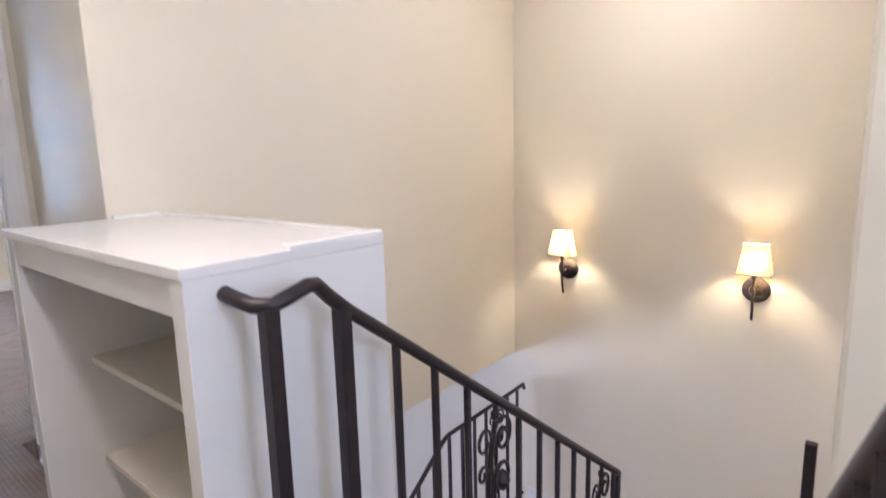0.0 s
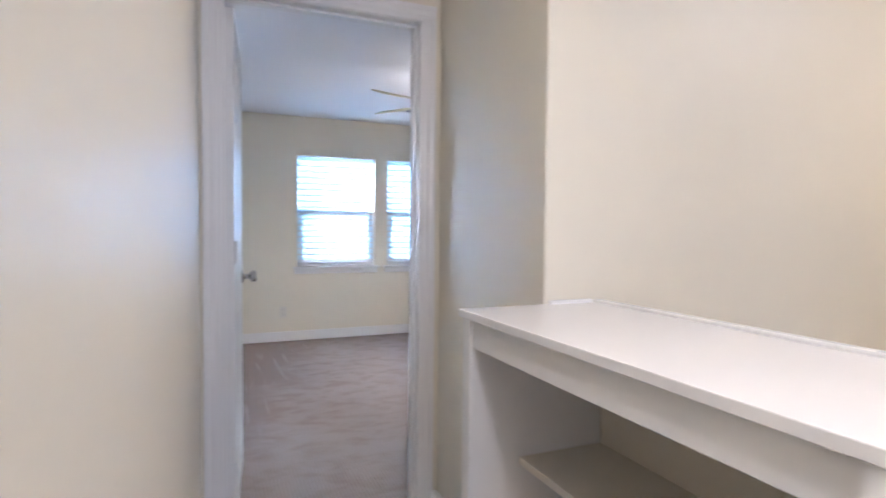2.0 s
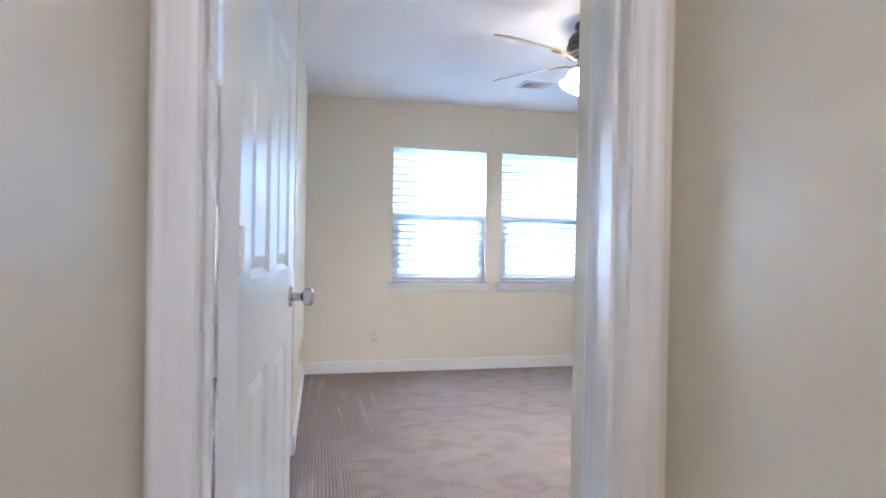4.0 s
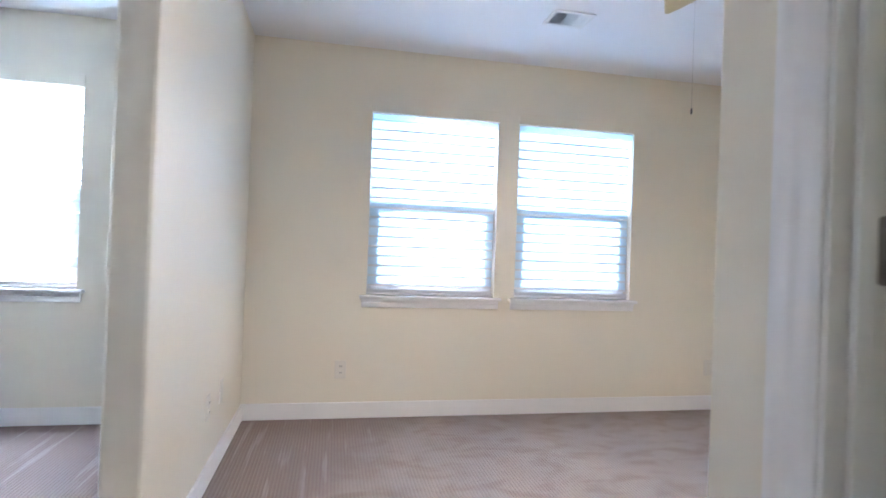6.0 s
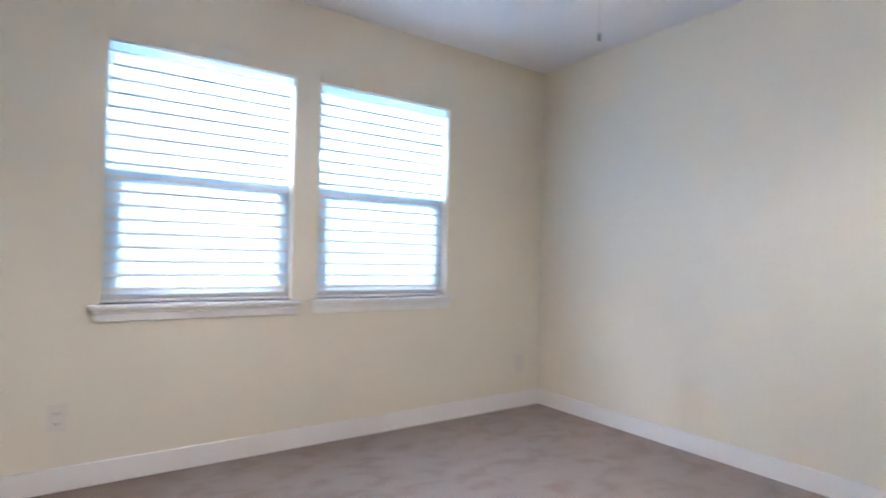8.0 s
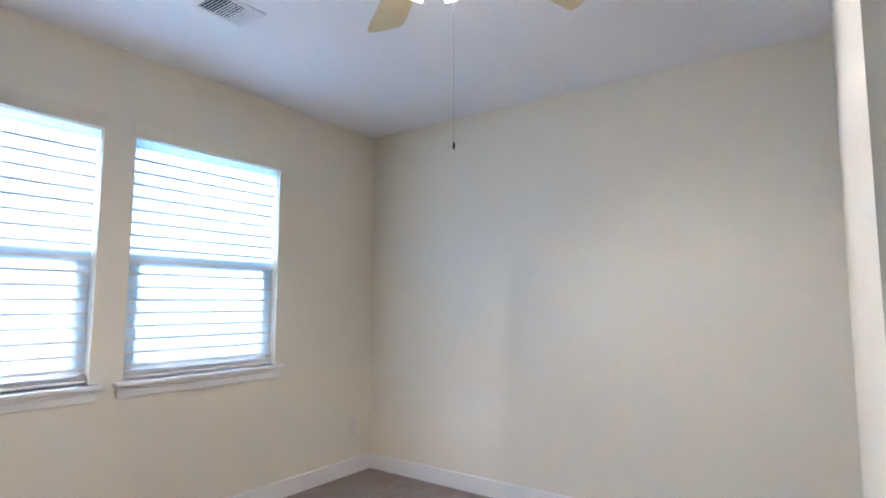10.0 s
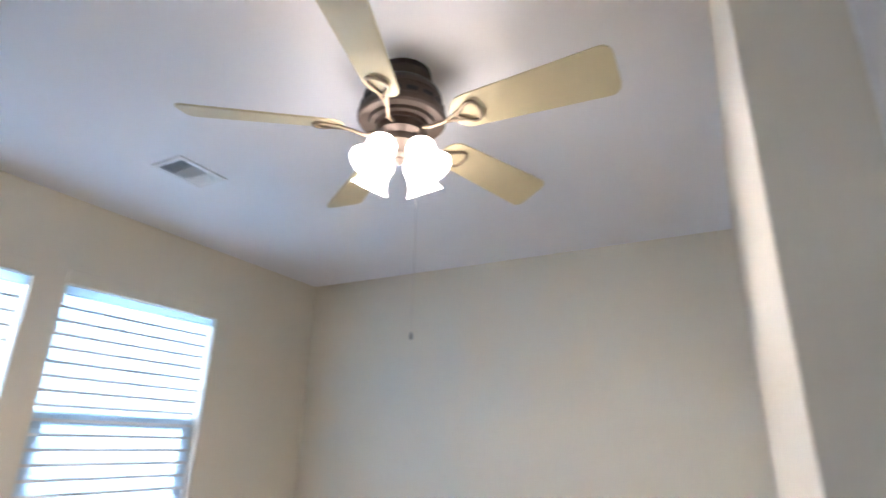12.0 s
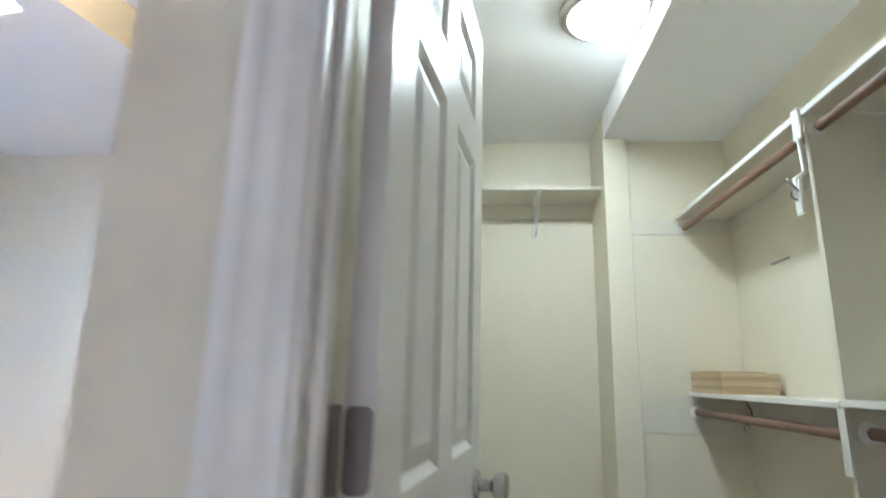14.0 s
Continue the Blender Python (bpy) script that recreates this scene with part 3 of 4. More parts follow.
def ceiling_fan():
    fan = thing("ceiling_fan", "five-blade hugger ceiling fan with pewter motor and four lit bell shades", "ceiling fan", pose(FX, FY, 0))
    part("canopy", lathe(bmesh.new(), [(0, H), (0.085, H), (0.088, H - 0.02), (0.076, H - 0.034), (0.07, H - 0.05)], n=40), BRONZE, fan, "dark pewter canopy", True)
    part("motor_housing", lathe(bmesh.new(), [(0.07, H - 0.048), (0.094, H - 0.056), (0.112, H - 0.072), (0.122, H - 0.092), (0.123, H - 0.102), (0.118, H - 0.105), (0.118, H - 0.111),
                                             (0.125, H - 0.115), (0.130, H - 0.148), (0.135, H - 0.152), (0.137, H - 0.160), (0.136, H - 0.172), (0.130, H - 0.178), (0.102, H - 0.176),
                                             (0.099, H - 0.186), (0.082, H - 0.186), (0.080, H - 0.197), (0, H - 0.2)], n=48), BRONZE, fan, "pewter motor housing", True)
    slot_mesh = None
    for k in range(16):
        if slot_mesh is None:
            slot = part("cooling_slot", boxes((0.1245, 0.1305, -0.017, 0.017, H - 0.140, H - 0.127), bevel=0.002), DARK, fan, "dark cooling slot")
            slot_mesh = slot.data
        else:
            slot = new("cooling_slot", slot_mesh)
            slot.parent = fan
        slot.matrix_basis = pose(0, 0, 0, 0, 0, 22.5 * k)
    part("switch_housing", lathe(bmesh.new(), [(0, H - 0.198), (0.075, H - 0.2), (0.078, H - 0.225), (0.062, H - 0.24), (0.062, H - 0.262), (0.045, H - 0.28), (0.022, H - 0.287), (0.018, H - 0.30), (0, H - 0.306)], n=36), BRONZE, fan, "pewter switch housing", True)
    zb = 2.222
    for k in range(5):
        ang = -90.2 + 72 * k
        bm = bmesh.new()
        out = []
        r0, r1, w0, w1 = 0.175, 0.645, 0.055, 0.075
        for i in range(9):
            a = math.pi / 2 + math.pi * i / 8
            out.append((r0 + 0.05 + 0.05 * math.cos(a), w0 * math.sin(a)))
        c = 0.03
        for i in range(5):
            a = -math.pi / 2 + (math.pi / 2) * i / 4
            out.append((r1 - c + c * math.cos(a), -(w1 - c) + c * math.sin(a)))
        for i in range(5):
            a = (math.pi / 2) * i / 4
            out.append((r1 - c + c * math.cos(a), (w1 - c) + c * math.sin(a)))
        lo = [bm.verts.new((x, y, -0.003)) for x, y in out]
        hi = [bm.verts.new((x, y, 0.003)) for x, y in out]
        bm.faces.new(lo)
        bm.faces.new(hi[::-1])
        for i in range(len(out)):
            bm.faces.new((lo[i], lo[(i + 1) % len(out)], hi[(i + 1) % len(out)], hi[i]))
        bl = part("blade", bm, BLADE, fan, "pale maple fan blade")
        bl.matrix_basis = pose(0, 0, zb, 0, 0, ang) @ pose(0, 0, 0, -20.5, 0, 0)
        arm = []
        for i in range(21):
            a = math.radians(70 + 220 + 360 * i / 20)
            arm.append((0.229 + 0.036 * math.cos(a), (0.024 + 0.016 * math.cos(a)) * math.sin(a) * 1.2, -0.009))
        br = tube("blade_bracket", arm, 0.0052, BRACKET, bl, "dark antique bronze loop bracket", cyclic=True)
        st = tube("bracket_arm", [(0.075, 0, H - 0.215 - zb), (0.11, 0, H - 0.225 - zb), (0.15, 0.004, -0.016), (0.182, 0.010, -0.011), (0.214, 0.020, -0.009)], 0.006, BRACKET, bl)
        st2 = tube("bracket_arm", [(0.15, 0.004, -0.016), (0.182, -0.005, -0.011), (0.214, -0.018, -0.009)], 0.005, BRACKET, bl)
    zl = 2.135
    for k in range(4):
        a = 81 + 90 * k
        m = pose(0, 0, zl, 0, 0, a) @ pose(0.068, 0, 0.010, 0, -31, 0) @ Matrix.Scale(0.90, 4)
        prof = [(0.022, 0.012), (0.034, 0.004), (0.045, -0.012), (0.049, -0.03), (0.045, -0.055), (0.046, -0.075), (0.053, -0.098), (0.066, -0.118)]
        sh = part("shade", lathe(bmesh.new(), prof + [(r - 0.003, z) for r, z in prof[::-1]], n=32), FANGLASS, fan, "lit frosted bell glass shade", True)
        sh.matrix_basis = m
        bu = part("bulb", lathe(bmesh.new(), [(0, -0.02), (0.014, -0.024), (0.021, -0.042), (0.018, -0.06), (0, -0.07)], n=16), FANBULB, sh, "lit bulb", True)
        ga = part("socket_cup", lathe(bmesh.new(), [(0, 0.03), (0.018, 0.028), (0.027, 0.012), (0.027, 0.004), (0.02, 0.004)], n=20), BRONZE, sh, "dark pewter socket cup", True)
        rad = radians(a)
        tube("light_arm", [(0.045 * math.cos(rad), 0.045 * math.sin(rad), zl + 0.02), (0.062 * math.cos(rad), 0.062 * math.sin(rad), zl + 0.036),
                           (0.08 * math.cos(rad), 0.08 * math.sin(rad), zl + 0.026)], 0.006, BRONZE, fan)
    part("finial", lathe(bmesh.new(), [(0, zl - 0.005), (0.012, zl - 0.01), (0.016, zl - 0.022), (0.008, zl - 0.034), (0, zl - 0.04)], n=20), BRONZE, fan, "", True)
    px, py = 0.048, -0.035
    bm = bmesh.new()
    rod(bm, (px, py, 1.60), (px, py, zl), 0.0005, 6)
    part("pull_chain", bm, NICKEL, fan, "thin beaded pull chain")
    part("pull_bob", lathe(bmesh.new(), [(0, 1.582), (0.0026, 1.584), (0.0034, 1.592), (0.0022, 1.602), (0, 1.604)], (px, py, 0), 10), DARK, fan, "small dark pull bob", True)


ceiling_fan()


# ---- closet ----
def flush_lamp(name, label, x, y, z, r, glass):
    root = thing(name, label, "ceiling lamp", pose(x, y, z))
    part("trim_ring", lathe(bmesh.new(), [(0, 0), (r * 0.97, 0), (r, -0.006), (r, -0.022), (r * 0.94, -0.034), (r * 0.80, -0.04), (r * 0.80, -0.02)], n=48), NICKEL, root, "brushed nickel ring", True)
    part("diffuser", lathe(bmesh.new(), [(r * 0.80, -0.03), (r * 0.79, -0.042), (r * 0.66, -0.062), (r * 0.42, -0.078), (r * 0.2, -0.085), (0, -0.087)], n=48), glass, root, "lit frosted dome", True)


flush_lamp("closet_lamp", "round flush ceiling lamp with nickel ring, lit, on the closet ceiling", 2.555, -3.652, 2.61, 0.172, CLOSETGLASS)
flush_lamp("stair_lamp", "round flush ceiling lamp with nickel ring, lit, over the stairwell", 2.38, -5.72, HALL_H, 0.108, HALLGLASS)
# added ceiling lamp, always out of view, that lifts the hall's brightness
flush_lamp("hall_fill_lamp", "unseen round flush ceiling lamp with nickel ring, lit, added to brighten the hall", 0.10, -5.98, HALL_H, 0.14, HALLGLASS)

XN = 2.30


def closet_shelf(name, label, rows):
    root = thing(name, label, "shelf")
    x0, x1, y0, y1, z0, z1 = rows
    part("board", boxes((x0, x1, y0, y1 - 0.012 if y0 < -4.4 else y1, z0, z1), bevel=0.002), SHELF, root)
    if y0 < -4.4:
        part("front_edge", boxes((x0, x1, y1 - 0.012, y1, z0 - 0.002, z1 + 0.001), bevel=0.002), TRIM, root, "white front edge strip")
    return root


def hanging_rod(name, x0, x1, y, z):
    root = thing(name, "brown wooden closet rod with white sockets under a shelf", "closet rod", group="closet rods")
    part("pole", rod(bmesh.new(), (x0, y, z), (x1, y, z), 0.0165, 18), ROD, root, "", True)
    for xx, s in ((x0, 1), (x1, -1)):
        m = pose(0, 0, 0, 0, 90 * s, 0)
        part("socket", lathe(bmesh.new(), [(0, 0), (0.03, 0), (0.03, 0.005), (0.022, 0.008), (0.022, 0.018), (0.017, 0.018)], (xx, y, z), 20, m), TRIM, root, "white rod socket", True)


YF = -4.185
closet_shelf("upper_shelf", "long cream painted closet shelf", (XC1 + 0.01, 3.48, -4.46, YF, 2.027, 2.045))
closet_shelf("lower_shelf", "cream painted closet shelf holding stacked boards", (XN + 0.02, 3.48, -4.46, YF, 1.14, 1.156))
closet_shelf("side_shelf", "cream painted closet shelf beside the divider", (XC1 + 0.01, XN, -4.46, YF + 0.01, 1.145, 1.163))
closet_shelf("recess_shelf", "shelf tinted for warm bounced light in the closet recess", (3.50, 3.79, -3.83, -2.945, 2.205, 2.223))
hanging_rod("hanging_rod", XN, 3.468, YF - 0.035, 1.977)
hanging_rod("hanging_rod", XC1 + 0.01, XN, YF - 0.035, 1.977)
hanging_rod("hanging_rod", XN + 0.02, 3.468, YF - 0.03, 1.065)
hanging_rod("hanging_rod", XC1 + 0.01, XN, YF - 0.06, 1.075)


def cleat(rows, label="shelf tinted for warm bounced light cleat on the closet wall"):
    return tagged(solid("shelf_cleat", boxes(rows, bevel=0.002), SHELF), label, "cleat", "shelf cleats")


cleat((3.473, 3.48, -4.46, -3.951, 1.945, 2.027))
cleat((3.473, 3.48, -4.46, -3.951, 0.96, 1.14))
cleat((XN + 0.02, 3.473, -4.46, -4.452, 1.945, 2.027))
cleat((XN + 0.02, 3.473, -4.46, -4.452, 1.05, 1.14))
cleat((3.776, 3.79, -3.83, -2.945, 2.12, 2.205))

dv = thing("closet_divider", "cream painted upright closet divider panel", "divider")
bm = bmesh.new()
prof = [(-4.46, 0), (-4.195, 0), (-4.195, 2.027), (-4.46, 2.027)]
lo = [bm.verts.new((XN, y, z)) for y, z in prof]
hi = [bm.verts.new((XN + 0.02, y, z)) for y, z in prof]
bm.faces.new(lo)
bm.faces.new(hi[::-1])
for i in range(len(prof)):
    bm.faces.new((lo[i], lo[(i + 1) % len(prof)], hi[(i + 1) % len(prof)], hi[i]))
part("panel", bm, SHELF, dv)
part("support_strip", boxes((XN - 0.006, XN + 0.028, -4.194, -4.184, 0.96, 1.14), bevel=0.002), TRIM, dv)


def shelf_bracket(name, label, m, rod_hook):
    root = thing(name, label, "bracket", m)
    part("top_arm", boxes((-0.011, 0.011, -0.004, 0.27, -0.006, 0), bevel=0.001), TRIM, root)
    part("front_plate", boxes((-0.021, 0.021, -0.008, 0.0, -0.085, 0.016), bevel=0.003), TRIM, root)
    tube("brace", [(0, -0.002, -0.07), (0, 0.002, -0.19), (0, -0.028, -0.215), (0, -0.02, -0.30)], 0.008, TRIM, root)
    part("lower_plate", boxes((-0.018, 0.018, -0.028, -0.018, -0.325, -0.215), bevel=0.003), TRIM, root)
    if rod_hook:
        pts = [(0, -0.028 - 0.018 * math.sin(a), -0.262 + 0.018 * math.cos(a)) for a in [i * 0.45 for i in range(11)]]
        tube("hook", pts + [(0.03, -0.07, -0.225)], 0.003, HINGE, root, "small dark wire hook")


shelf_bracket("shelf_bracket", "white metal shelf and rod bracket with a wire hook", pose(XN + 0.01, YF + 0.012, 2.027, 0, 0, 180) @ pose(0, 0, 0, 0, 0, 0), True)
rb = thing("recess_bracket", "white metal angle bracket under the recess shelf", "bracket")
part("arm", boxes((3.52, 3.77, -3.506, -3.476, 2.199, 2.205), bevel=0.001), TRIM, rb)
part("leg", boxes((3.768, 3.776, -3.506, -3.476, 2.0, 2.205), bevel=0.001), TRIM, rb)
tube("brace", [(3.55, -3.491, 2.2), (3.64, -3.491, 2.10), (3.768, -3.491, 2.02)], 0.006, TRIM, rb)

st = thing("board_stack", "stack of pale pine boards on the closet shelf", "boards")
z = 1.1565
for k in range(5):
    dx = random.uniform(-0.006, 0.006)
    part("board", boxes((3.10 + dx, 3.44 + dx, -4.43 + random.uniform(-0.006, 0.006), -4.19, z, z + 0.017), bevel=0.0012), PLANK if k % 2 == 0 else PLANKSIDE, st)
    z += 0.0182
part("cover_board", boxes((3.19, 3.45, -4.42, -4.195, z, z + 0.006), bevel=0.001), PLANKSIDE, st, "tan fibreboard sheet")

ws = tagged(solid("wall_strip", boxes((2.97, 3.12, -4.46, -4.455, 1.714, 1.722), bevel=0.001), HINGE), "thin grey metal strip on the closet back wall", "strip")
rh = thing("rod_hanger", "dark wire hanger between shelf and lower rod", "hanger")
tube("wire", [(2.95, YF - 0.03, 1.139), (2.95, YF - 0.048, 1.10), (2.95, YF - 0.05, 1.06), (2.95, YF - 0.03, 1.042), (2.95, YF - 0.012, 1.055), (2.95, YF - 0.02, 1.02)], 0.003, HINGE, rh)
part("mount_plate", boxes((2.938, 2.962, YF - 0.05, YF - 0.01, 1.136, 1.1395), bevel=0.0008), HINGE, rh)

# ---- hall cabinet ----
CX0, CX1, CY0, CY1, CZ = 0.481, 0.918, -5.785, YA - 0.002, 1.016


def cabinet():
    c = thing("bookcase_cabinet", "white painted open bookcase standing at the stairwell edge", "bookcase")
    t = 0.045
    part("side_panel", boxes((CX0 + 0.004, CX1, CY0, CY0 + t, 0, CZ - 0.02), bevel=0.002), CABINET, c)
    part("side_panel", boxes((CX0 + 0.012, CX1, CY1 - t, CY1, 0, CZ - 0.02), bevel=0.003), CABINET, c)
    part("back_panel", boxes((CX1 - 0.022, CX1 - 0.002, CY0 + t, CY1 - t, 0, CZ - 0.02)), CABINET_INSIDE, c, "back panel tinted for warm bounced light")
    part("top_board", boxes((CX0, CX1 - 0.004, CY0 - 0.0005, CY1, CZ - 0.02, CZ), bevel=0.002), CABINET, c)
    part("apron", boxes((CX0 + 0.016, CX0 + 0.034, CY0 + t, CY1 - t, CZ - 0.092, CZ - 0.02), bevel=0.002), CABINET, c)
    part("base_rail", boxes((CX0 + 0.03, CX0 + 0.05, CY0 + t, CY1 - t, 0, 0.09), bevel=0.002), CABINET, c)
    for zz, inset in ((0.61, 0.155), (0.30, 0.155), (0.09, 0.05)):
        part("shelf", boxes((CX0 + inset, CX1 - 0.022, CY0 + t, CY1 - t, zz, zz + 0.02), bevel=0.002), CABINET_INSIDE, c, "shelf tinted for warm bounced light")
    part("back_lip", boxes((CX1 - 0.026, CX1 - 0.001, CY0 + 0.025, CY1 - 0.010, CZ - 0.004, CZ + 0.009), bevel=0.004), CABINET, c, "moulded raised lip")
    part("end_lip", boxes((CX0 + 0.20, CX1 - 0.001, CY0 - 0.001, CY0 + 0.026, CZ - 0.008, CZ + 0.010), bevel=0.004), CABINET, c)
    part("wall_lip", boxes((XG + 0.005, CX1 - 0.03, CY1 - 0.014, CY1, CZ - 0.003, CZ + 0.010), bevel=0.003), CABINET, c)


cabinet()

# ---- stairs ----
stair = tagged(new("stairs"), "carpeted stair flights turning at a landing", "stairs", kind="structure")
RISE, RUN = 1.12 / 6, 0.255
for k in range(5):
    x = 0.65 + k * RUN
    zt = -RISE * (k + 1)
    part("step", boxes((x, x + RUN + 0.02, YSS if x > 1.38 else YSS - 0.0, -5.80, zt - 0.19, zt), bevel=0.01), CARPET, stair)
part("riser", boxes((0.64, 0.66, YSS, -5.80, -RISE, -0.002)), CARPET, stair)
for k in range(7):
    x = 2.18 - k * RUN
    zt = LAND - RISE * (k + 1)
    part("step", boxes((x - RUN - 0.02, x, -5.80, -4.86, zt - 0.19, zt), bevel=0.01), CARPET, stair)

# ---- iron railings ----
YR = -5.865


def spiral(cx, cz, r0, r1, a0, a1, tall=1.25, n=30):
    """Points of a curl from angle a0 to a1 in degrees, drawing in from r0 to r1."""
    pts = []
    for i in range(n):
        u = i / (n - 1)
        a, r = radians(a0 + (a1 - a0) * u), r0 + (r1 - r0) * u
        pts.append((cx + r * math.cos(a), cz + tall * r * math.sin(a)))
    return pts


def scroll(x, y, top, depth, parent):
    """A wrought scroll panel below a rail: a bowed stem with curls to both sides, and a leaf."""
    lines = [
        ("scroll_stem", 0.0075, [(0, 0), (0.004, -0.05), (-0.016, -0.12), (-0.034, -0.22), (-0.034, -0.30), (-0.016, -0.42), (0, -0.52), (0.014, -0.62), (0, -depth)]),
        ("scroll", 0.0055, spiral(0.036, -0.115, 0.045, 0.013, 150, -330)),
        ("scroll", 0.0055, [(-0.012, -0.50), (-0.008, -0.42), (-0.004, -0.33), (-0.006, -0.27)] + spiral(0.034, -0.235, 0.040, 0.012, 190, -230)),
        ("scroll", 0.0045, [(-0.030, -0.40), (-0.020, -0.30), (-0.016, -0.20)] + spiral(-0.050, -0.105, 0.033, 0.010, -10, 410)),
        ("scroll", 0.0045, [(-0.034, -0.30), (-0.036, -0.24)] + spiral(-0.058, -0.19, 0.022, 0.008, -20, 380)),
        ("scroll", 0.0055, [(0.012, -0.62), (-0.02, -0.56)] + spiral(-0.046, -0.46, 0.036, 0.012, -60, 330)),
        ("scroll", 0.0055, spiral(0.036, -0.56, 0.042, 0.012, 200, -250)),
    ]
    for nm, r, pts in lines:
        tube(nm, [(x + px, y, top + pz) for px, pz in pts], r, IRON, parent)
    part("leaf", lathe(bmesh.new(), [(0, -0.034), (0.012, -0.024), (0.021, 0.0), (0.015, 0.02), (0, 0.034)], (x + 0.034, y, top - 0.245), 12), IRON, parent, "", True)
    part("leaf", lathe(bmesh.new(), [(0, -0.02), (0.012, -0.008), (0.012, 0.008), (0, 0.02)], (x, y, top - 0.045), 10), IRON, parent, "", True)


def rail_top(x):
    return 0.906 - 0.735 * (x - 0.736)


up = thing("stair_railing", "dark bronze iron railing with scrolls fixed to the bookcase end", "railing")
tube("handrail", [(0.549, CY0 - 0.003, 0.965), (0.553, -5.815, 0.958), (0.562, -5.848, 0.95), (0.585, YR, 0.947), (0.62, YR, 0.956), (0.655, YR, 0.966), (0.672, YR, 0.965),
                  (0.70, YR, 0.937), (0.736, YR, 0.906), (2.09, YR, rail_top(2.09))], 0.0135, IRON, up)


def step_level(x):
    return 0.0 if x < 0.65 else max(LAND, -RISE * (int((x - 0.65) / RUN) + 1))


xs = [0.578, 0.725]
x = 0.86
while x < 2.05:
    xs.append(x)
    x += 0.118
xs.append(2.085)
SCROLL_AT = (1.214, 1.922)
for i, x in enumerate(xs):
    w = 0.013 if i in (0, 1) else 0.0068
    if i == len(xs) - 1:
        w = 0.011
    top = 0.945 if i == 0 else rail_top(x)
    if any(abs(x - s) < 0.03 for s in SCROLL_AT):
        scroll(x, YR, rail_top(x), 0.80, up)
        continue
    part("baluster" if w < 0.012 else "newel", boxes((x - w, x + w, YR - w, YR + w, step_level(x), top), bevel=0.0015), IRON, up)
tube("bottom_rail", [(0.80, YR, rail_top(0.80) - 0.80), (2.085, YR, rail_top(2.085) - 0.80)], 0.008, IRON, up)

YL = -4.905
ZL = -0.27
lowr = thing("landing_railing", "dark bronze iron landing railing with balusters and scrolls", "railing")
tube("handrail", [(2.985, YL, ZL - 0.03), (2.972, YL, ZL + 0.004), (2.94, YL, ZL), (2.20, YL, ZL - 0.012), (2.165, YL, ZL - 0.025), (1.2, YL, ZL - 0.025 - 0.965 * 0.72)], 0.0115, IRON, lowr)
for i in range(7):
    x = 2.90 - i * 0.115
    if i in (2,):
        scroll(x, YL, ZL, 0.75, lowr)
        continue
    part("baluster", boxes((x - 0.0075, x + 0.0075, YL - 0.0075, YL + 0.0075, LAND, ZL - 0.005), bevel=0.001), IRON, lowr)
for i in range(7):
    x = 2.08 - i * 0.125
    top = ZL - 0.03 - 0.72 * (2.165 - x)
    part("baluster", boxes((x - 0.0075, x + 0.0075, YL - 0.0075, YL + 0.0075, LAND - RISE * (int((2.18 - x) / RUN) + 1), top), bevel=0.001), IRON, lowr)
part("bottom_rail", rod(bmesh.new(), (2.2, YL, LAND + 0.10), (2.97, YL, LAND + 0.10), 0.008, 8), IRON, lowr)

rr = thing("outer_railing", "dark bronze iron handrail on the stair's outer side", "railing")


def outer_rail(x):
    return (x, -6.623 + 0.096 * (x - 0.62), 0.943 - 0.74 * (x - 0.62))


tube("handrail", [outer_rail(0.52), outer_rail(0.62), outer_rail(0.9), outer_rail(1.22)], 0.0135, IRON, rr)
for k in range(6):
    x, y, z = outer_rail(0.60 + 0.118 * k)
    part("baluster", boxes((x - 0.0075, x + 0.0075, y - 0.0075, y + 0.0075, step_level(x) if y > YSS else 0, z), bevel=0.001), IRON, rr)
np_ = thing("newel_post", "dark bronze square iron newel post on the stair", "post")
part("post", boxes((1.5875, 1.6125, -6.5305, -6.5055, step_level(1.6), 0.472), bevel=0.002), IRON, np_)


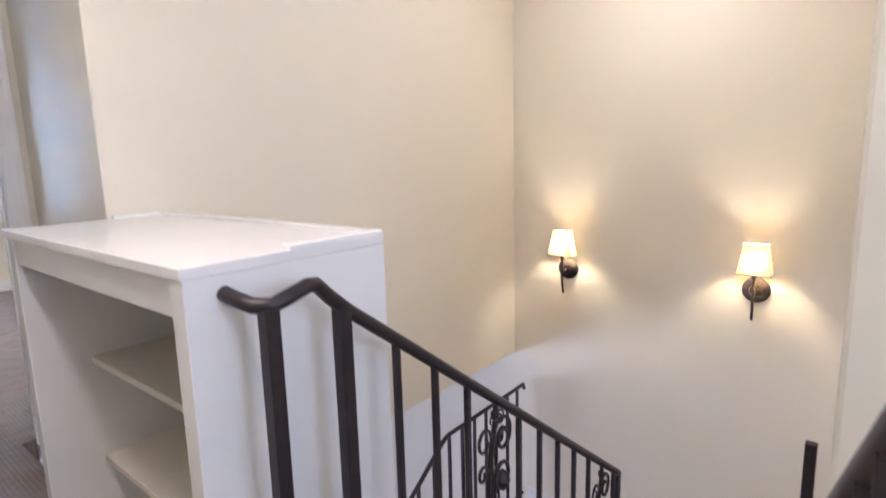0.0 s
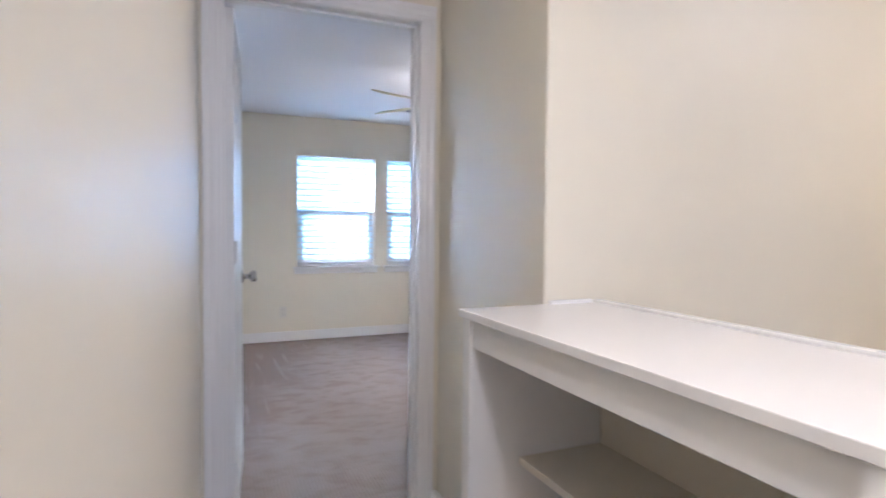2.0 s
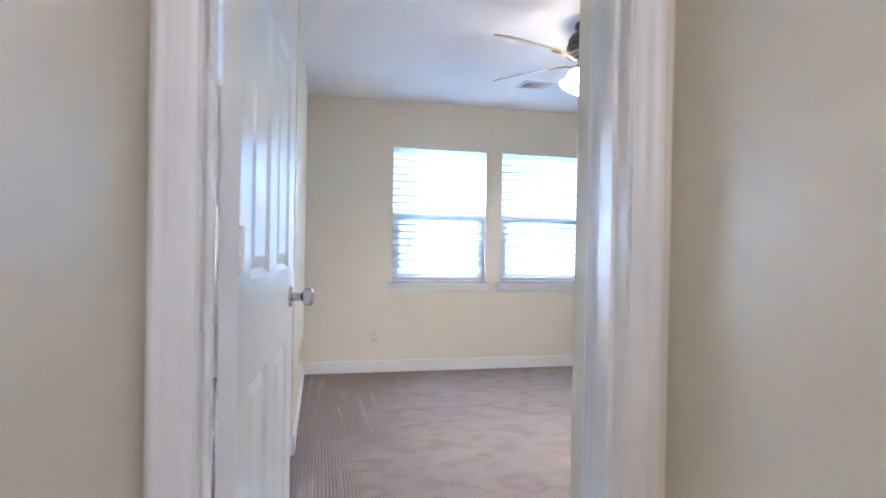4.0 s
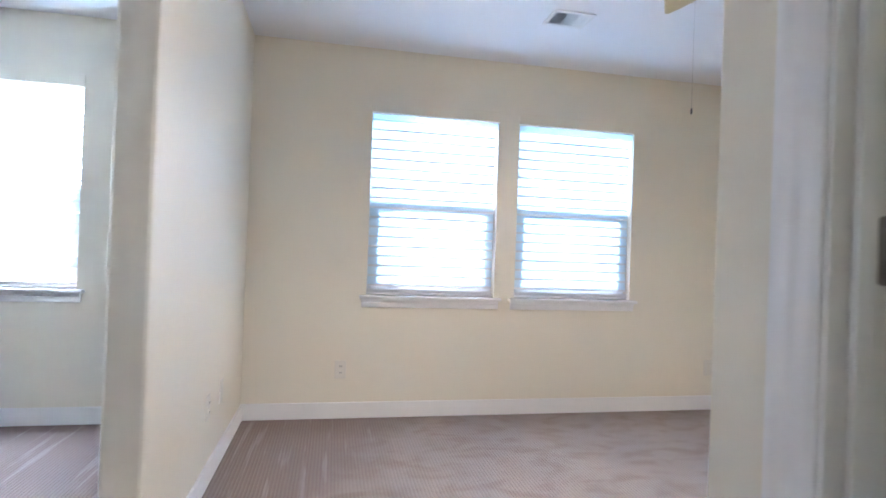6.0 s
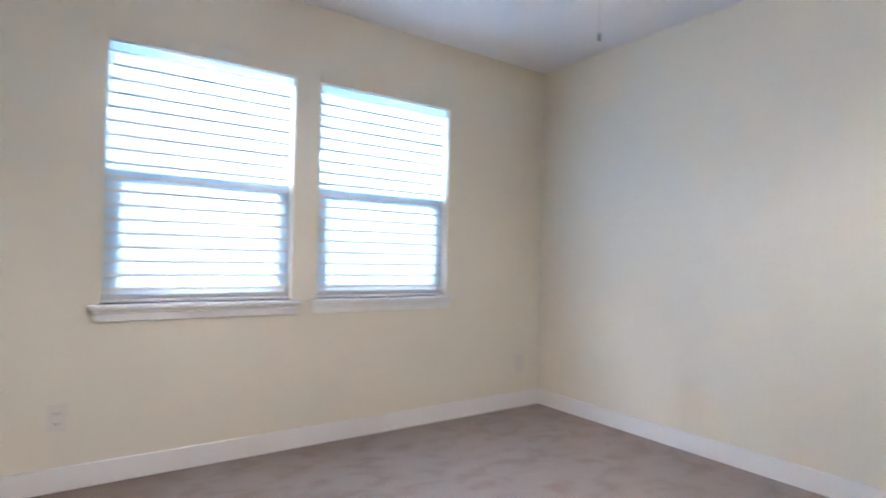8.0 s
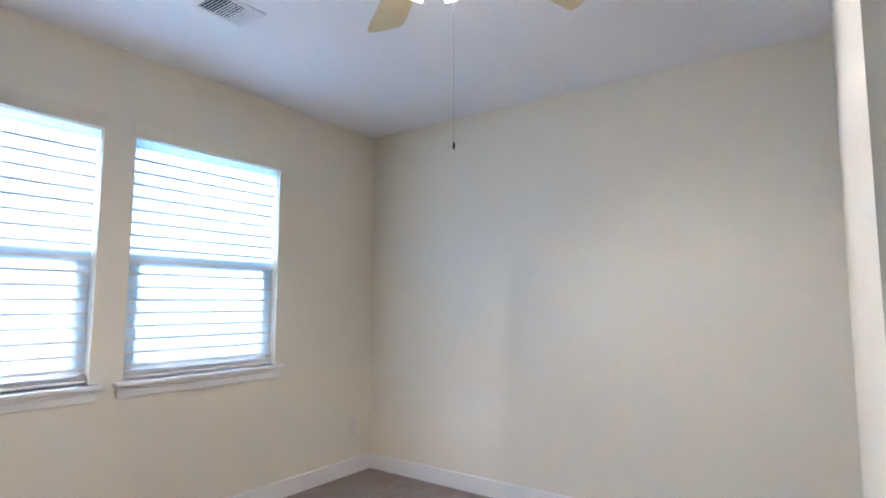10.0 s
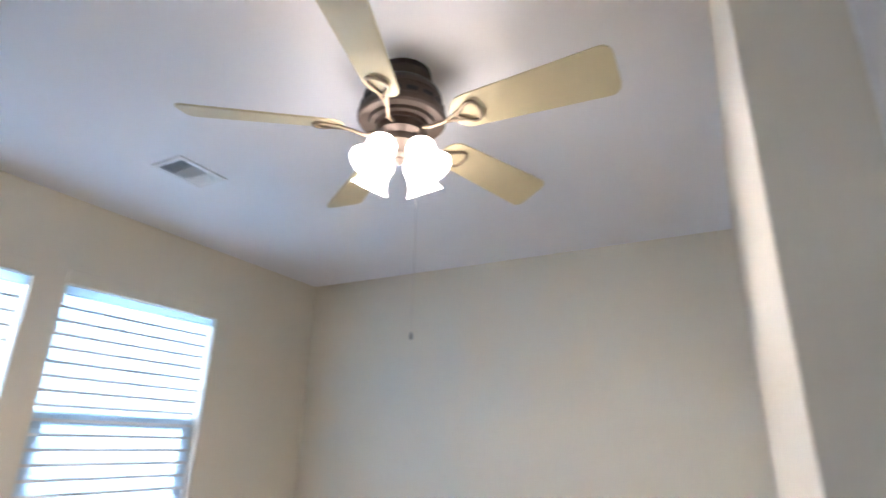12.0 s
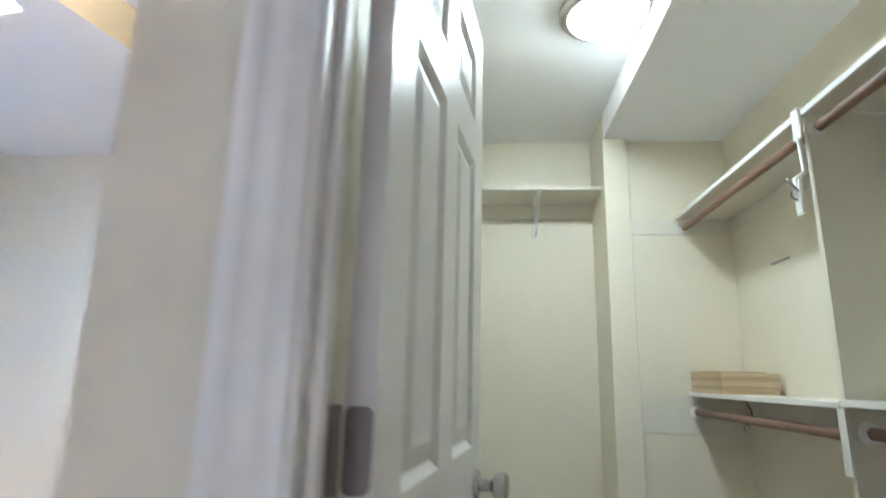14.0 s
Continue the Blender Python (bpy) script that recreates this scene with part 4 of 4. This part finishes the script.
# ---- wall sconces ----
def sconce(y, z):
    root = thing("wall_sconce", "dark bronze wall sconce with a lit square linen shade", "wall lamp", pose(XB, y, z), group="stairwell sconces")
    part("back_plate", lathe(bmesh.new(), [(0, 0), (0.062, 0), (0.062, 0.008), (0.052, 0.016), (0.03, 0.022), (0.024, 0.034), (0, 0.036)], (0, 0, 0), 32, pose(0, 0, 0, 0, -90, 0)), IRON, root, "", True)
    tube("arm", [(-0.03, 0, 0.0), (-0.06, 0, -0.005), (-0.085, 0, 0.02), (-0.088, 0, 0.09)], 0.0065, IRON, root)
    tube("tail", [(-0.088, 0, 0.03), (-0.088, 0, -0.04), (-0.082, 0, -0.09), (-0.062, 0.004, -0.135)], 0.006, IRON, root)
    part("candle_socket", rod(bmesh.new(), (-0.088, 0, 0.07), (-0.088, 0, 0.128), 0.013, 16), IRON, root, "", True)
    bm = bmesh.new()
    z0, z1 = 0.092, 0.234
    b0, b1 = 0.072, 0.048
    vs = []
    for zz, h in ((z0, b0), (z1, b1)):
        vs.append([bm.verts.new((-0.088 + sx * h * 0.6, sy * h, zz)) for sx, sy in ((-1, -1), (1, -1), (1, 1), (-1, 1))])
    for i in range(4):
        bm.faces.new((vs[0][i], vs[0][(i + 1) % 4], vs[1][(i + 1) % 4], vs[1][i]))
    shade = part("shade", bm, SHADE, root, "lit cream linen shade")
    for zz, h in ((z0, b0 + 0.001), (z1, b1 + 0.001)):
        tube("shade_trim", [(-0.088 + sx * h * 0.6, sy * h, zz) for sx, sy in ((-1, -1), (1, -1), (1, 1), (-1, 1))], 0.0017, IRON, shade, "dark shade edging", cyclic=True)
    for sx, sy in ((-1, -1), (1, -1), (1, 1), (-1, 1)):
        tube("shade_rib", [(-0.088 + sx * (b0 + 0.0005) * 0.6, sy * (b0 + 0.0005), z0), (-0.088 + sx * (b1 + 0.0005) * 0.6, sy * (b1 + 0.0005), z1)], 0.001, BRASS, shade, "thin shade rib")
    part("bulb", lathe(bmesh.new(), [(0, 0.128), (0.01, 0.13), (0.017, 0.148), (0.016, 0.168), (0.006, 0.188), (0, 0.191)], (-0.088, 0, 0), 16), BULBGLASS, root, "lit bulb", True)


sconce(-5.179, 0.505)
sconce(-6.16, 0.505)

# small white chime box over the bedroom doorway
chime = tagged(solid("door_sensor", boxes((0.50, 0.535, YD0 - 0.018, YD0, 2.145, 2.21), bevel=0.003), TRIM), "small white contact sensor above the door casing", "sensor")
